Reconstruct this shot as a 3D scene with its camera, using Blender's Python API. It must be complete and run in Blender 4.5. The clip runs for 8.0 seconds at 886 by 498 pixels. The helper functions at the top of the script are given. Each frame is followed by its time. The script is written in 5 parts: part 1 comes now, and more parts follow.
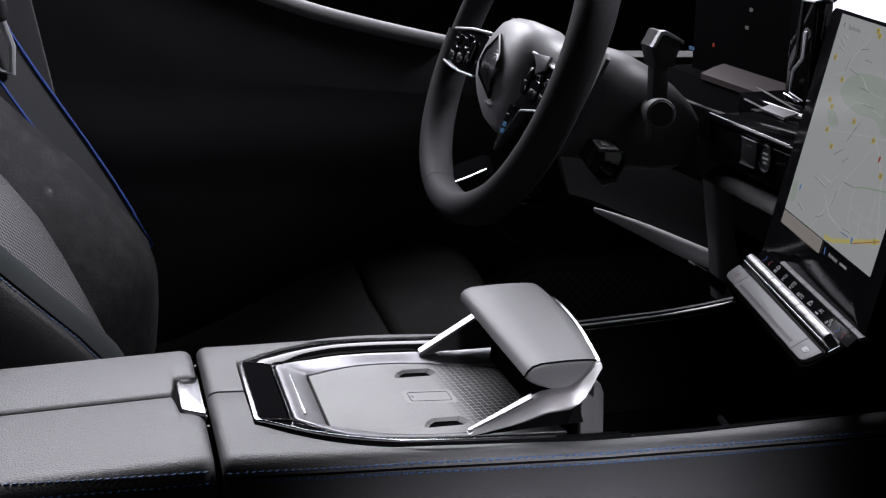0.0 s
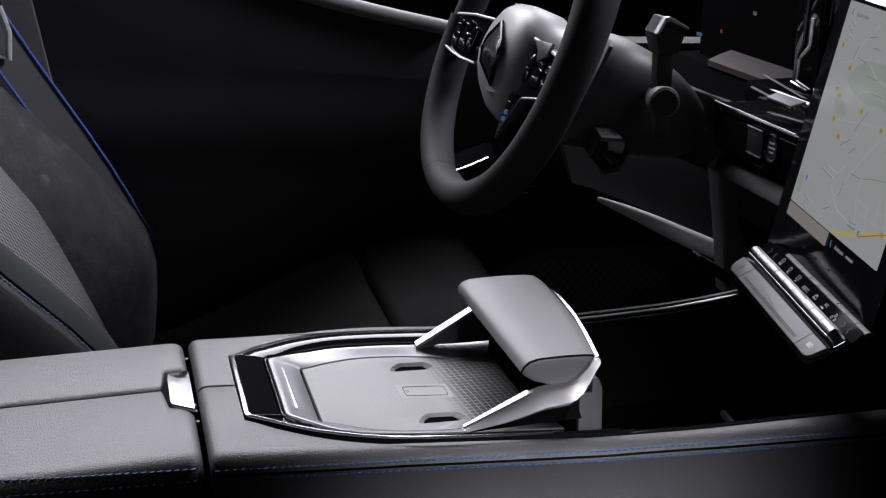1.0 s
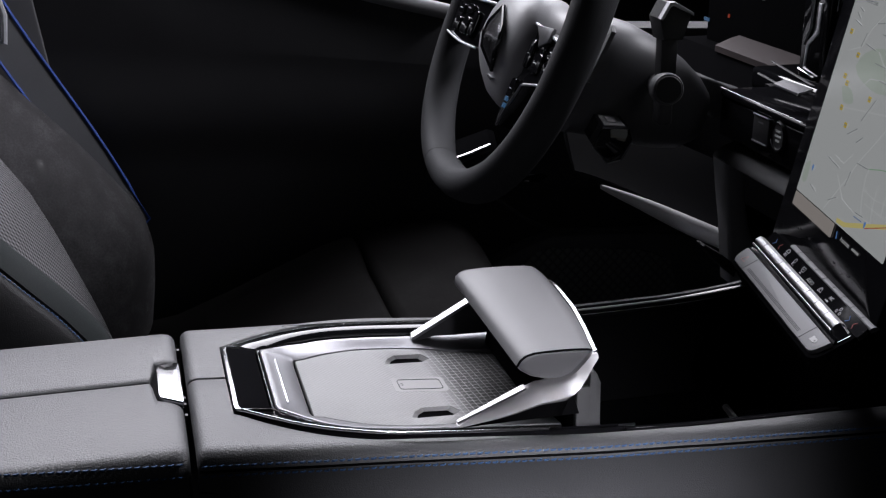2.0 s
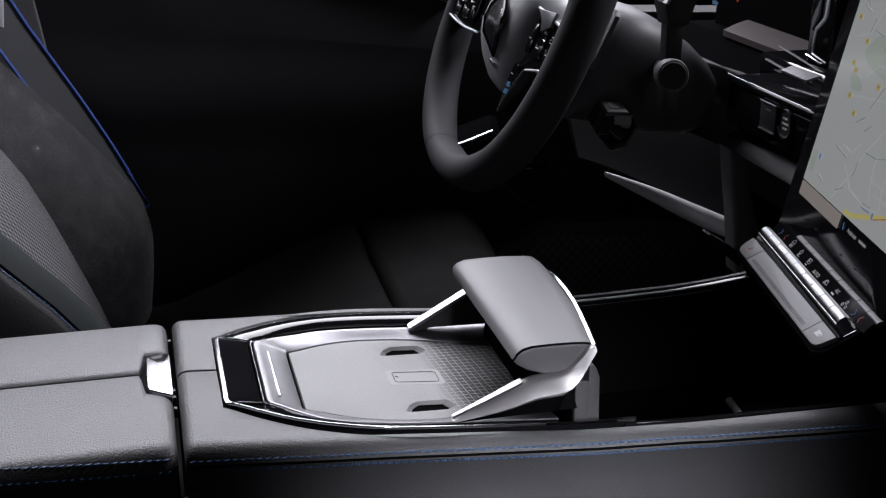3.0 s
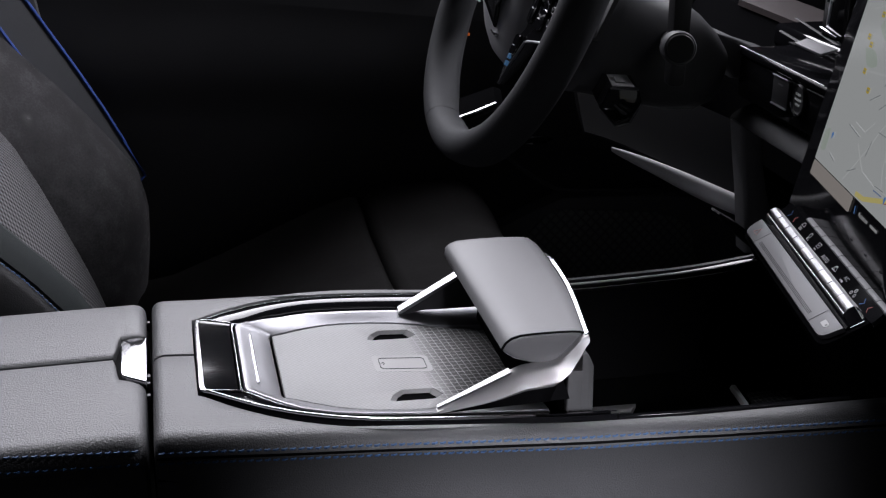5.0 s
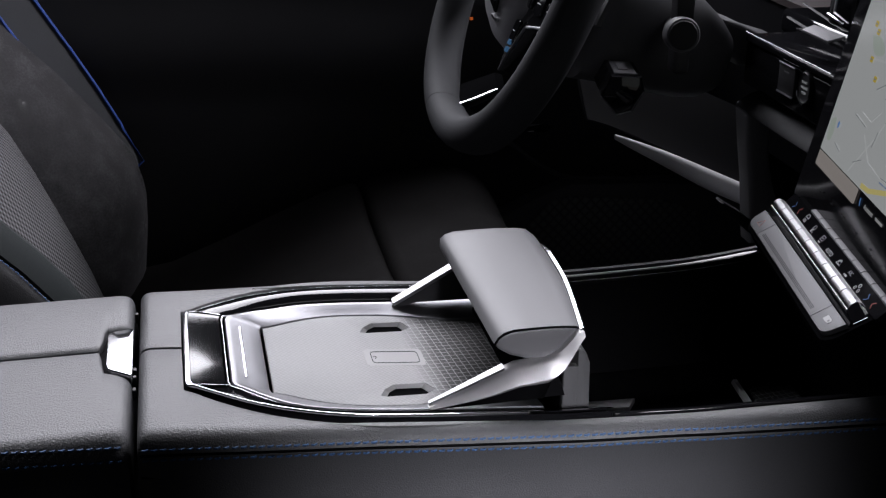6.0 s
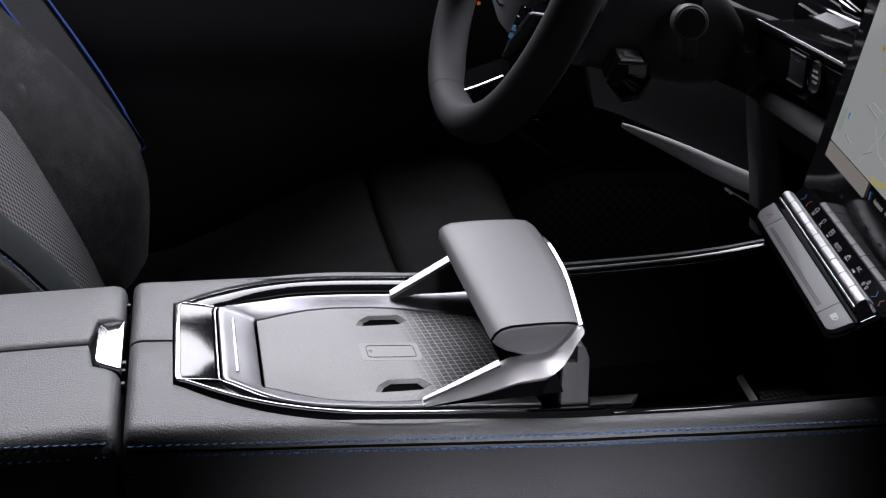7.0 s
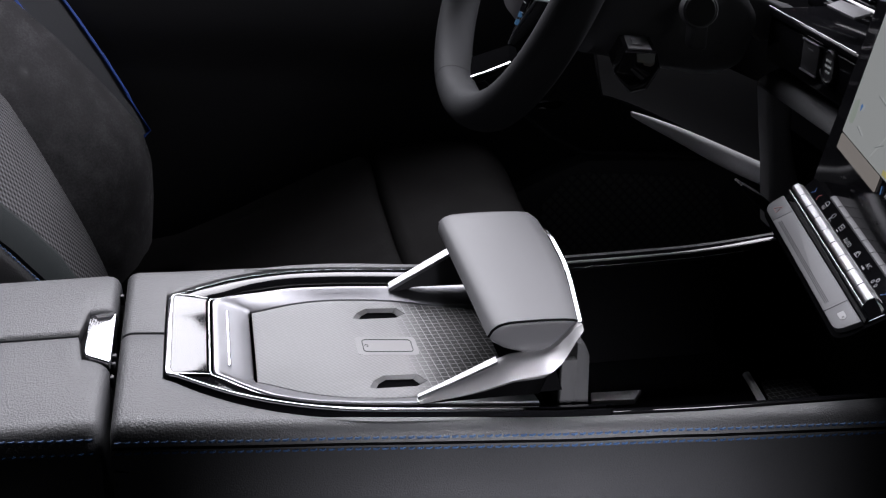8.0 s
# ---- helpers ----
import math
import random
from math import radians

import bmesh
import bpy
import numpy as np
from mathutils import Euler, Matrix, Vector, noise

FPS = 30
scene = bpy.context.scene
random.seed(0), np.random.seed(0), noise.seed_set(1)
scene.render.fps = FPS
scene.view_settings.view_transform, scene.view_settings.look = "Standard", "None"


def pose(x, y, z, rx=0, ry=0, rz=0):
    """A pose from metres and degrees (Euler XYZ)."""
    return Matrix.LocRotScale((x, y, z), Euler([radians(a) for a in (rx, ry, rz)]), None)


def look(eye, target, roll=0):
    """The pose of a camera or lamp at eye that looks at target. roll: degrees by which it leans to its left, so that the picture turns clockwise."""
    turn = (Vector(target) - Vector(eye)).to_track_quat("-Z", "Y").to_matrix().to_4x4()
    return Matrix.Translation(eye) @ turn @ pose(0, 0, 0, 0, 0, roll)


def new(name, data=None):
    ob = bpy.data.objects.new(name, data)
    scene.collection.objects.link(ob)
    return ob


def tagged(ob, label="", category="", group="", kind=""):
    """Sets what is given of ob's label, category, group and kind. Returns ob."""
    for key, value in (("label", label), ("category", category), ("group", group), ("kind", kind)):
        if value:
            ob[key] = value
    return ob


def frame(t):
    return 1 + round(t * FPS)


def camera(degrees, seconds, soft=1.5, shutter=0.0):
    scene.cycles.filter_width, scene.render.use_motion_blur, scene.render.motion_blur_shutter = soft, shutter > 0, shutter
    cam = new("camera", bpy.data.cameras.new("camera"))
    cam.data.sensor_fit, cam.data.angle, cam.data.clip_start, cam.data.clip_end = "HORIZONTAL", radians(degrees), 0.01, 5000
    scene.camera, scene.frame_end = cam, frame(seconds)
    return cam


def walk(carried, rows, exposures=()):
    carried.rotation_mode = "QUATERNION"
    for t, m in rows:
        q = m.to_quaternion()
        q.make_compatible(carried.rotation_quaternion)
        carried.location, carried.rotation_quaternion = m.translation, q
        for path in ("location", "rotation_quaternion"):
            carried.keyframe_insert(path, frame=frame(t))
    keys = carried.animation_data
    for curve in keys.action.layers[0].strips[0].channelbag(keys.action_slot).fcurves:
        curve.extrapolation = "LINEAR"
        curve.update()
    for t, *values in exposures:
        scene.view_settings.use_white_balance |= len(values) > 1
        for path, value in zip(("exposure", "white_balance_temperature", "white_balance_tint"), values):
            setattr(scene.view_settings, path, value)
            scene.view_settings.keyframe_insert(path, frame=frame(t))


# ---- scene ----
U = 0.885
cam = camera(40.0, 8.0, soft=1.25)
walk(cam, [
    (0.0, pose(U * 0.0015, U * 0.0001, U * 0.9013, 72.112, -0.070, -15.813)),
    (0.5, pose(U * 0.0111, U * 0.0094, U * 0.9013, 71.759, -0.070, -15.522)),
    (1.0, pose(U * 0.0206, U * 0.0193, U * 0.9007, 71.360, -0.087, -15.237)),
    (1.5, pose(U * 0.0300, U * 0.0290, U * 0.9000, 70.966, -0.118, -14.973)),
    (3.0, pose(U * 0.0569, U * 0.0579, U * 0.8979, 69.741, -0.192, -14.086)),
    (3.5, pose(U * 0.0665, U * 0.0675, U * 0.8973, 69.317, -0.213, -13.818)),
    (4.0, pose(U * 0.0759, U * 0.0768, U * 0.8967, 68.900, -0.249, -13.493)),
    (4.5, pose(U * 0.0850, U * 0.0861, U * 0.8960, 68.496, -0.282, -13.162)),
    (6.0, pose(U * 0.1134, U * 0.1148, U * 0.8943, 67.231, -0.332, -12.223)),
    (6.5, pose(U * 0.1223, U * 0.1238, U * 0.8940, 66.822, -0.369, -11.839)),
    (7.0, pose(U * 0.1315, U * 0.1339, U * 0.8930, 66.407, -0.425, -11.386)),
    (7.5, pose(U * 0.1411, U * 0.1434, U * 0.8927, 65.988, -0.460, -10.934)),
    (8.0, pose(U * 0.1503, U * 0.1526, U * 0.8925, 65.544, -0.514, -10.411)),
])

# The lengths below are drawn in steps of U metres, which sets the true size of the whole.
# ---- world and lights: a dark photo studio, one big soft light over the car, two added fills ----
world = bpy.data.worlds.new("studio")
scene.world = world
world.use_nodes = True
world.node_tree.nodes["Background"].inputs[0].default_value = (0.55, 0.65, 0.9, 1)
world.node_tree.nodes["Background"].inputs[1].default_value = 0.010
scene.view_settings.exposure = 0.0


def area_lamp(name, eye, target, sx, sy, watts, colour):
    d = bpy.data.lights.new(name, "AREA")
    d.shape, d.size, d.size_y, d.energy, d.color = "RECTANGLE", sx * U, sy * U, watts * U * U, colour
    ob = new(name, d)
    ob.matrix_world = look(Vector(eye) * U, Vector(target) * U)
    return ob


area_lamp("softbox_far", (0.45, 2.85, 2.20), (0.42, 0.95, 0.45), 3.2, 1.5, 70.0, (0.925, 0.915, 1.0)).data.spread = radians(115)
# Two added fills: a patch on the console side, and windscreen light from ahead.
for name, eye, target, size, watts, cone in (("fill_near", (0.40, -0.95, 1.30), (0.345, 0.81, 0.37), 0.26, 0.34, 8), ("fill_front", (1.60, 1.35, 1.65), (0.0, 1.38, 0.72), 0.5, 2.9, 38)):
    lamp = area_lamp(name, eye, target, size, size, watts, (0.925, 0.915, 1.0))
    lamp.data.spread = radians(cone)

# ---- materials ----


def material(name, colour, rough=0.5, metal=0.0, bump=0.0, scale=300.0, kind="noise", vary=0.12, coat=0.0, emit=0.0, spec=0.5):
    m = bpy.data.materials.new(name)
    m.use_nodes = True
    nt = m.node_tree
    b = nt.nodes["Principled BSDF"]
    b.inputs["Base Color"].default_value = (*colour, 1)
    b.inputs["Roughness"].default_value = rough
    b.inputs["Metallic"].default_value = metal
    b.inputs["Coat Weight"].default_value = coat
    b.inputs["Coat Roughness"].default_value = 0.03
    b.inputs["Specular IOR Level"].default_value = spec
    if emit:
        b.inputs["Base Color"].default_value = (0.01, 0.01, 0.01, 1)
        b.inputs["Emission Color"].default_value = (*colour, 1)
        b.inputs["Emission Strength"].default_value = emit
        return m
    tc = nt.nodes.new("ShaderNodeTexCoord")

    def tex(kind_name, s, detail=4.0):
        n = nt.nodes.new(kind_name)
        n.inputs["Scale"].default_value = s
        if "Detail" in n.inputs:
            n.inputs["Detail"].default_value = detail
        nt.links.new(tc.outputs["Object"], n.inputs["Vector"])
        return n

    def maths(op, a, c):
        n = nt.nodes.new("ShaderNodeMath")
        n.operation = op
        for k, v in enumerate((a, c)):
            if isinstance(v, (int, float)):
                n.inputs[k].default_value = v
            else:
                nt.links.new(v, n.inputs[k])
        return n.outputs[0]

    if vary:
        big = tex("ShaderNodeTexNoise", 14.0 if vary < 0.5 else 40.0, 6.0)
        fine = tex("ShaderNodeTexNoise", scale * 0.5, 2.0)
        mix = maths("ADD", maths("MULTIPLY", big.outputs["Fac"], 0.65), maths("MULTIPLY", fine.outputs["Fac"], 0.35))
        ramp = nt.nodes.new("ShaderNodeMapRange")
        ramp.inputs["From Min"].default_value, ramp.inputs["From Max"].default_value = 0.3, 0.7
        ramp.inputs["To Min"].default_value, ramp.inputs["To Max"].default_value = 1 - vary, 1 + vary
        nt.links.new(mix, ramp.inputs["Value"])
        sc = nt.nodes.new("ShaderNodeVectorMath")
        sc.operation = "SCALE"
        sc.inputs[0].default_value = colour
        nt.links.new(ramp.outputs[0], sc.inputs["Scale"])
        nt.links.new(sc.outputs[0], b.inputs["Base Color"])
        rr = maths("MULTIPLY", ramp.outputs[0], rough)
        nt.links.new(rr, b.inputs["Roughness"])
    if bump:
        if kind == "leather":
            v = tex("ShaderNodeTexVoronoi", scale)
            v.feature = "SMOOTH_F1"
            n2 = tex("ShaderNodeTexNoise", scale * 0.35, 5.0)
            h = maths("ADD", maths("MULTIPLY", v.outputs["Distance"], 0.8), maths("MULTIPLY", n2.outputs["Fac"], 0.25))
        elif kind == "weave":
            sp = nt.nodes.new("ShaderNodeSeparateXYZ")
            nt.links.new(tc.outputs["Object"], sp.inputs[0])
            a = maths("SINE", maths("MULTIPLY", sp.outputs["Y"], scale), 0)
            c = maths("SINE", maths("MULTIPLY", sp.outputs["Z"], scale), 0)
            h = maths("MULTIPLY", a, c)
            s3 = nt.nodes.new("ShaderNodeVectorMath")
            s3.operation = "SCALE"
            nt.links.new(sc.outputs[0], s3.inputs[0])
            nt.links.new(maths("ADD", maths("MULTIPLY", h, 0.85), 0.95), s3.inputs["Scale"])
            nt.links.new(s3.outputs[0], b.inputs["Base Color"])
        elif kind == "diamond":
            sp = nt.nodes.new("ShaderNodeSeparateXYZ")
            nt.links.new(tc.outputs["Object"], sp.inputs[0])
            u = maths("MULTIPLY", sp.outputs["X"], scale)
            w = maths("MULTIPLY", sp.outputs["Z" if name == "speaker_grille" else "Y"], scale * 0.95)
            turn = 0.12 if name == "grey_rubber_mat" else 1.0
            a = maths("ABSOLUTE", maths("SINE", maths("ADD", u, maths("MULTIPLY", w, turn)), 0), 0)
            c = maths("ABSOLUTE", maths("SINE", maths("SUBTRACT", maths("MULTIPLY", u, turn), w), 0), 0)
            h = maths("POWER", maths("MINIMUM", a, c), 0.5)
            if name == "speaker_grille":
                s4 = nt.nodes.new("ShaderNodeVectorMath")
                s4.operation = "SCALE"
                nt.links.new(sc.outputs[0], s4.inputs[0])
                nt.links.new(maths("ADD", maths("MULTIPLY", h, 1.3), 0.2), s4.inputs["Scale"])
                nt.links.new(s4.outputs[0], b.inputs["Base Color"])
            if name == "grey_rubber_mat":
                # the raised net is plain at the rear and grows clear towards the front
                grow = nt.nodes.new("ShaderNodeMapRange")
                grow.inputs["From Min"].default_value, grow.inputs["From Max"].default_value = 0.268 * U, 0.292 * U
                grow.inputs["To Min"].default_value, grow.inputs["To Max"].default_value = 0.04, 1.0
                nt.links.new(sp.outputs["X"], grow.inputs["Value"])
                # The dark cells also paint in the shade under the hand rest's cushion.
                line = nt.nodes.new("ShaderNodeMapRange")
                line.inputs["From Min"].default_value, line.inputs["From Max"].default_value = 0.30, 0.46
                line.inputs["To Min"].default_value, line.inputs["To Max"].default_value = 0.15, -0.90
                nt.links.new(h, line.inputs["Value"])
                a2 = maths("SINE", maths("MULTIPLY", sp.outputs["X"], 1900.0), 0)
                c2 = maths("SINE", maths("MULTIPLY", sp.outputs["Y"], 1600.0), 0)
                fine_net = maths("MULTIPLY", a2, c2)
                lum = maths("ADD", maths("ADD", maths("MULTIPLY", line.outputs[0], grow.outputs[0]), 1.0), maths("MULTIPLY", fine_net, 0.06))
                s2 = nt.nodes.new("ShaderNodeVectorMath")
                s2.operation = "SCALE"
                nt.links.new(sc.outputs[0], s2.inputs[0])
                nt.links.new(lum, s2.inputs["Scale"])
                nt.links.new(s2.outputs[0], b.inputs["Base Color"])
                h = maths("ADD", maths("MULTIPLY", maths("MULTIPLY", h, -0.3), grow.outputs[0]), maths("MULTIPLY", fine_net, 0.16))
        elif kind == "brushed":
            mp = nt.nodes.new("ShaderNodeMapping")
            mp.inputs["Scale"].default_value = (1, 30, 30)
            nt.links.new(tc.outputs["Object"], mp.inputs[0])
            n2 = nt.nodes.new("ShaderNodeTexNoise")
            n2.inputs["Scale"].default_value = scale
            nt.links.new(mp.outputs[0], n2.inputs["Vector"])
            h = n2.outputs["Fac"]
        else:
            h = tex("ShaderNodeTexNoise", scale, 4.0).outputs["Fac"]
        bp = nt.nodes.new("ShaderNodeBump")
        bp.inputs["Strength"].default_value = bump
        bp.inputs["Distance"].default_value = 0.0006
        nt.links.new(h, bp.inputs["Height"])
        nt.links.new(bp.outputs[0], b.inputs["Normal"])
    return m


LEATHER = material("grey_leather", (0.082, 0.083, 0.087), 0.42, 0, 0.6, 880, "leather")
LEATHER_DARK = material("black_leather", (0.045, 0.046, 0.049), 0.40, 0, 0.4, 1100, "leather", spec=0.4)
TOGGLE = material("bright_key_metal", (0.34, 0.34, 0.35), 0.38, 1.0, 0.3, 500, "brushed", 0.1)
TRIM_PALE = material("pale_satin_trim", (0.62, 0.63, 0.66), 0.4, 0.6, 0.05, 300, "brushed", 0.04)
LIP = material("grey_soft_plastic", (0.48, 0.48, 0.49), 0.35, 0, 0.2, 1500, "noise", 0.06)
EDGE = material("soft_bright_chrome", (0.30, 0.30, 0.31), 0.30, 1.0, 0, 300, "noise", 0.05)
ARM = material("brushed_pale_metal", (0.42, 0.415, 0.42), 0.46, 0.9, 0.1, 300, "brushed", 0.05)
LEDGE = material("matt_grained_leather", (0.026, 0.027, 0.029), 0.62, 0, 0.6, 800, "leather", spec=0.25)
# Paled to make up for missing light: the lip's highlight is in this colour.
KNEE = material("brightened_satin_trim", (0.74, 0.74, 0.75), 0.35, 0, 0.15, 1400, "noise", 0.06, spec=0.8)
STRUT = material("satin_grey_strut_plastic", (0.27, 0.27, 0.28), 0.5, 0, 0.15, 1400, "noise", 0.08)
WAIST = material("dark_grey_soft_plastic", (0.24, 0.24, 0.245), 0.5, 0, 0.2, 1500, "noise", 0.06)
EMBLEM = material("polished_silver_plate", (0.50, 0.50, 0.52), 0.22, 1.0, vary=0.05)
CUSHION = material("grey_soft_leather", (0.14, 0.14, 0.146), 0.5, 0, 0.1, 1500, "leather", 0.05)
LEATHER_RIM = material("smooth_black_leather", (0.032, 0.033, 0.036), 0.70, 0, 0.25, 1300, "leather", 0.12, spec=0.2)
CUSHION_DARK = material("soft_grey_vinyl", (0.30, 0.30, 0.31), 0.38, 0, 0.12, 1800, "leather", 0.05)
SUEDE_BLACK = material("black_seat_leather", (0.014, 0.014, 0.015), 0.5, 0, 0.4, 1000, "leather", spec=0.2)
SUEDE_GREEN = material("anthracite_suede", (0.017, 0.020, 0.0205), 0.9, 0, 0.25, 1100, "noise", 0.2, spec=0.15)
PLASTIC_MID = material("satin_black_plastic", (0.035, 0.035, 0.038), 0.42, 0, 0.2, 1400, "noise", 0.08, spec=0.35)
SUEDE = material("grey_suede", (0.044, 0.043, 0.045), 0.95, 0, 0.25, 900, "noise", 0.7, spec=0.12)
MESH = material("woven_seat_fabric", (0.088, 0.086, 0.090), 0.85, 0, 1.0, 800, "weave", 0.08, spec=0.2)
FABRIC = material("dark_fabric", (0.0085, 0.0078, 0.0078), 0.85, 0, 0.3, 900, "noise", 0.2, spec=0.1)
PLASTIC = material("black_plastic", (0.018, 0.018, 0.02), 0.55, 0, 0.25, 1200, "noise", 0.1, spec=0.3)
PLASTIC_GREY = material("grey_plastic", (0.07, 0.07, 0.075), 0.5, 0, 0.2, 1500, "noise", 0.08)
GLOSS = material("piano_black", (0.006, 0.006, 0.007), 0.05, 0, 0, 300, "noise", 0.0, 0.0)
CHROME = material("bright_chrome", (0.55, 0.55, 0.57), 0.14, 1.0, 0, 300, "noise", 0.03)
SATIN = material("satin_chrome", (0.23, 0.23, 0.242), 0.38, 1.0, 0.05, 300, "brushed", 0.04)
SILVER = material("silver_key_plastic", (0.150, 0.150, 0.156), 0.6, 0.3, 0, 300, "noise", 0.04)
RUBBER = material("grey_rubber_mat", (0.285, 0.287, 0.287), 0.5, 0, 0.8, 640, "diamond", 0.05, spec=0.3)
CARPET = material("black_carpet", (0.012, 0.012, 0.013), 0.95, 0, 0.8, 900, "noise", 0.3, spec=0.1)
HEADLINER = material("dark_headliner", (0.03, 0.03, 0.032), 0.95, 0, 0.2, 900, "noise", 0.1, spec=0.1)
WEBBING = material("black_belt_webbing", (0.075, 0.077, 0.083), 0.7, 0, 0.4, 1400, "noise", 0.1, spec=0.2)
BLUE_EDGE = material("blue_belt_edge", (0.03, 0.08, 0.34), 0.7, 0, 0.2, 900)
THREAD = material("blue_thread", (0.032, 0.088, 0.21), 0.6, 0, 0.2, 2000)
STUDIO = material("studio_black", (0.032, 0.032, 0.034), 0.9, 0, 0.1, 40, spec=0.2)
GRILLE = material("speaker_grille", (0.11, 0.11, 0.115), 0.5, 0, 1.0, 230, "diamond", 0.1)
MATT = material("matt_black_plastic", (0.014, 0.014, 0.015), 0.85, 0, 0.2, 1200, "noise", 0.1, spec=0.04)
# Near-zero colour without sheen: black plastic, and shade inside the bin and under parts.
BIN = material("black_plastic_and_shade", (0.005, 0.005, 0.0055), 0.9, 0, 0.2, 1200, "noise", 0.1, spec=0.0)
PAD_BROWN = material("brown_black_leather", (0.060, 0.050, 0.050), 0.65, 0, 0.3, 700, "leather", spec=0.1)
ICON = material("white_print", (0.45, 0.45, 0.455), 0.6, vary=0)
SCREEN_BLACK = material("black_screen_glass", (0.006, 0.006, 0.007), 0.10, 0, 0, 300, "noise", 0.0, spec=0.05)

# ---- builders ----
YC = 0.948  # the console's centre line


def thing(name, place, label, category, group="", kind=""):
    ob = new(name)
    ob.empty_display_size = 0.02
    ob.matrix_world = Matrix.Translation(Vector(place) * U)
    return tagged(ob, label, category, group, kind)


def mesh_of(bm, name, mat, sharp=35):
    me = bpy.data.meshes.new(name)
    bmesh.ops.recalc_face_normals(bm, faces=bm.faces)
    bmesh.ops.scale(bm, vec=(U, U, U), verts=bm.verts)
    bm.to_mesh(me)
    bm.free()
    me.materials.append(mat)
    for p in me.polygons:
        p.use_smooth = True
    me.set_sharp_from_angle(angle=radians(sharp))
    return me


def part(name, bm, mat, parent, label="", sharp=35):
    """One mesh, built in world coordinates, under its thing or part."""
    ob = new(name, mesh_of(bm, name, mat, sharp))
    ob.parent = parent
    if parent.parent is None:
        ob.matrix_parent_inverse = parent.matrix_basis.inverted()
    return tagged(ob, label)


def setting(name, bm, mat, label, category, sharp=35):
    ob = new(name, mesh_of(bm, name, mat, sharp))
    return tagged(ob, label, category, "", "structure")


def single(name, bm, mat, label, category, sharp=35):
    return tagged(new(name, mesh_of(bm, name, mat, sharp)), label, category)


def rbox(lo, hi, r=0.004, seg=3, warp=None, bm=None):
    bm = bm or bmesh.new()
    c = [(a + b) / 2 for a, b in zip(lo, hi)]
    s = [b - a for a, b in zip(lo, hi)]
    g = bmesh.ops.create_cube(bm, size=1)
    for v in g["verts"]:
        v.co = Vector([c[i] + v.co[i] * s[i] for i in range(3)])
    if r:
        edges = list({e for v in g["verts"] for e in v.link_edges})
        bmesh.ops.bevel(bm, geom=edges, offset=r, segments=seg, profile=0.5, affect="EDGES")
    if warp:
        for v in bm.verts:
            v.co = Vector(warp(v.co))
    return bm


def loft(rings, closed=True, caps=True, bm=None):
    """A skin over rings of equal length."""
    bm = bm or bmesh.new()
    vs = [[bm.verts.new(p) for p in ring] for ring in rings]
    n = len(rings[0])
    for a, b in zip(vs, vs[1:]):
        for i in range(n if closed else n - 1):
            j = (i + 1) % n
            bm.faces.new((a[i], a[j], b[j], b[i]))
    if caps and closed:
        bm.faces.new(vs[0])
        bm.faces.new(vs[-1])
    return bm


def prism(outline, depth, r=0.0, seg=2, holes=()):
    """A plate: an outline of points, pushed along the vector depth, with its front edge rounded by r."""
    bm = bmesh.new()
    loops = []
    for line in (outline, *holes):
        vs = [bm.verts.new(p) for p in line]
        loops += [bm.edges.new((vs[i], vs[(i + 1) % len(vs)])) for i in range(len(vs))]
    if holes:
        bmesh.ops.triangle_fill(bm, use_beauty=True, edges=loops)
    else:
        bm.faces.new(list(bm.verts))
    faces = list(bm.faces)
    g = bmesh.ops.extrude_face_region(bm, geom=faces)
    new_v = [v for v in g["geom"] if isinstance(v, bmesh.types.BMVert)]
    rim = [e for e in loops if e.is_valid]
    bmesh.ops.translate(bm, verts=new_v, vec=depth)
    if r:
        bm.normal_update()
        bmesh.ops.bevel(bm, geom=rim, offset=r, segments=seg, profile=0.5, affect="EDGES")
    return bm


def tube(path, radius, n=10, bm=None, flat=1.0, up=(0, 0, 1)):
    """A round or flattened bar along a path; radius is a number or one a point."""
    path = [Vector(p) for p in path]
    rings = []
    for i, p in enumerate(path):
        d = (path[min(i + 1, len(path) - 1)] - path[max(i - 1, 0)]).normalized()
        s = d.cross(Vector(up)).normalized()
        u = s.cross(d)
        r = radius[i] if hasattr(radius, "__len__") else radius
        rings.append([p + r * (math.cos(a) * s + flat * math.sin(a) * u) for a in [2 * math.pi * k / n for k in range(n)]])
    return loft(rings, bm=bm)


def spline(pts, n):
    """n points on a smooth curve through the given points."""
    pts = [Vector(p) for p in pts]
    out = []
    m = len(pts) - 1
    for k in range(n):
        f = k / (n - 1) * m
        i = min(int(f), m - 1)
        t = f - i
        a, b, c, d = pts[max(i - 1, 0)], pts[i], pts[i + 1], pts[min(i + 2, m)]
        out.append(0.5 * (2 * b + (c - a) * t + (2 * a - 5 * b + 4 * c - d) * t * t + (3 * b - a - 3 * c + d) * t ** 3))
    return out


def ring_round(p, u, v, a, b, n=24, power=2.0):
    """A (super-)ellipse of half-axes a, b round p in the plane of u and v."""
    out = []
    for k in range(n):
        t = 2 * math.pi * k / n
        c, s = math.cos(t), math.sin(t)
        out.append(p + u * a * math.copysign(abs(c) ** (2 / power), c) + v * b * math.copysign(abs(s) ** (2 / power), s))
    return out


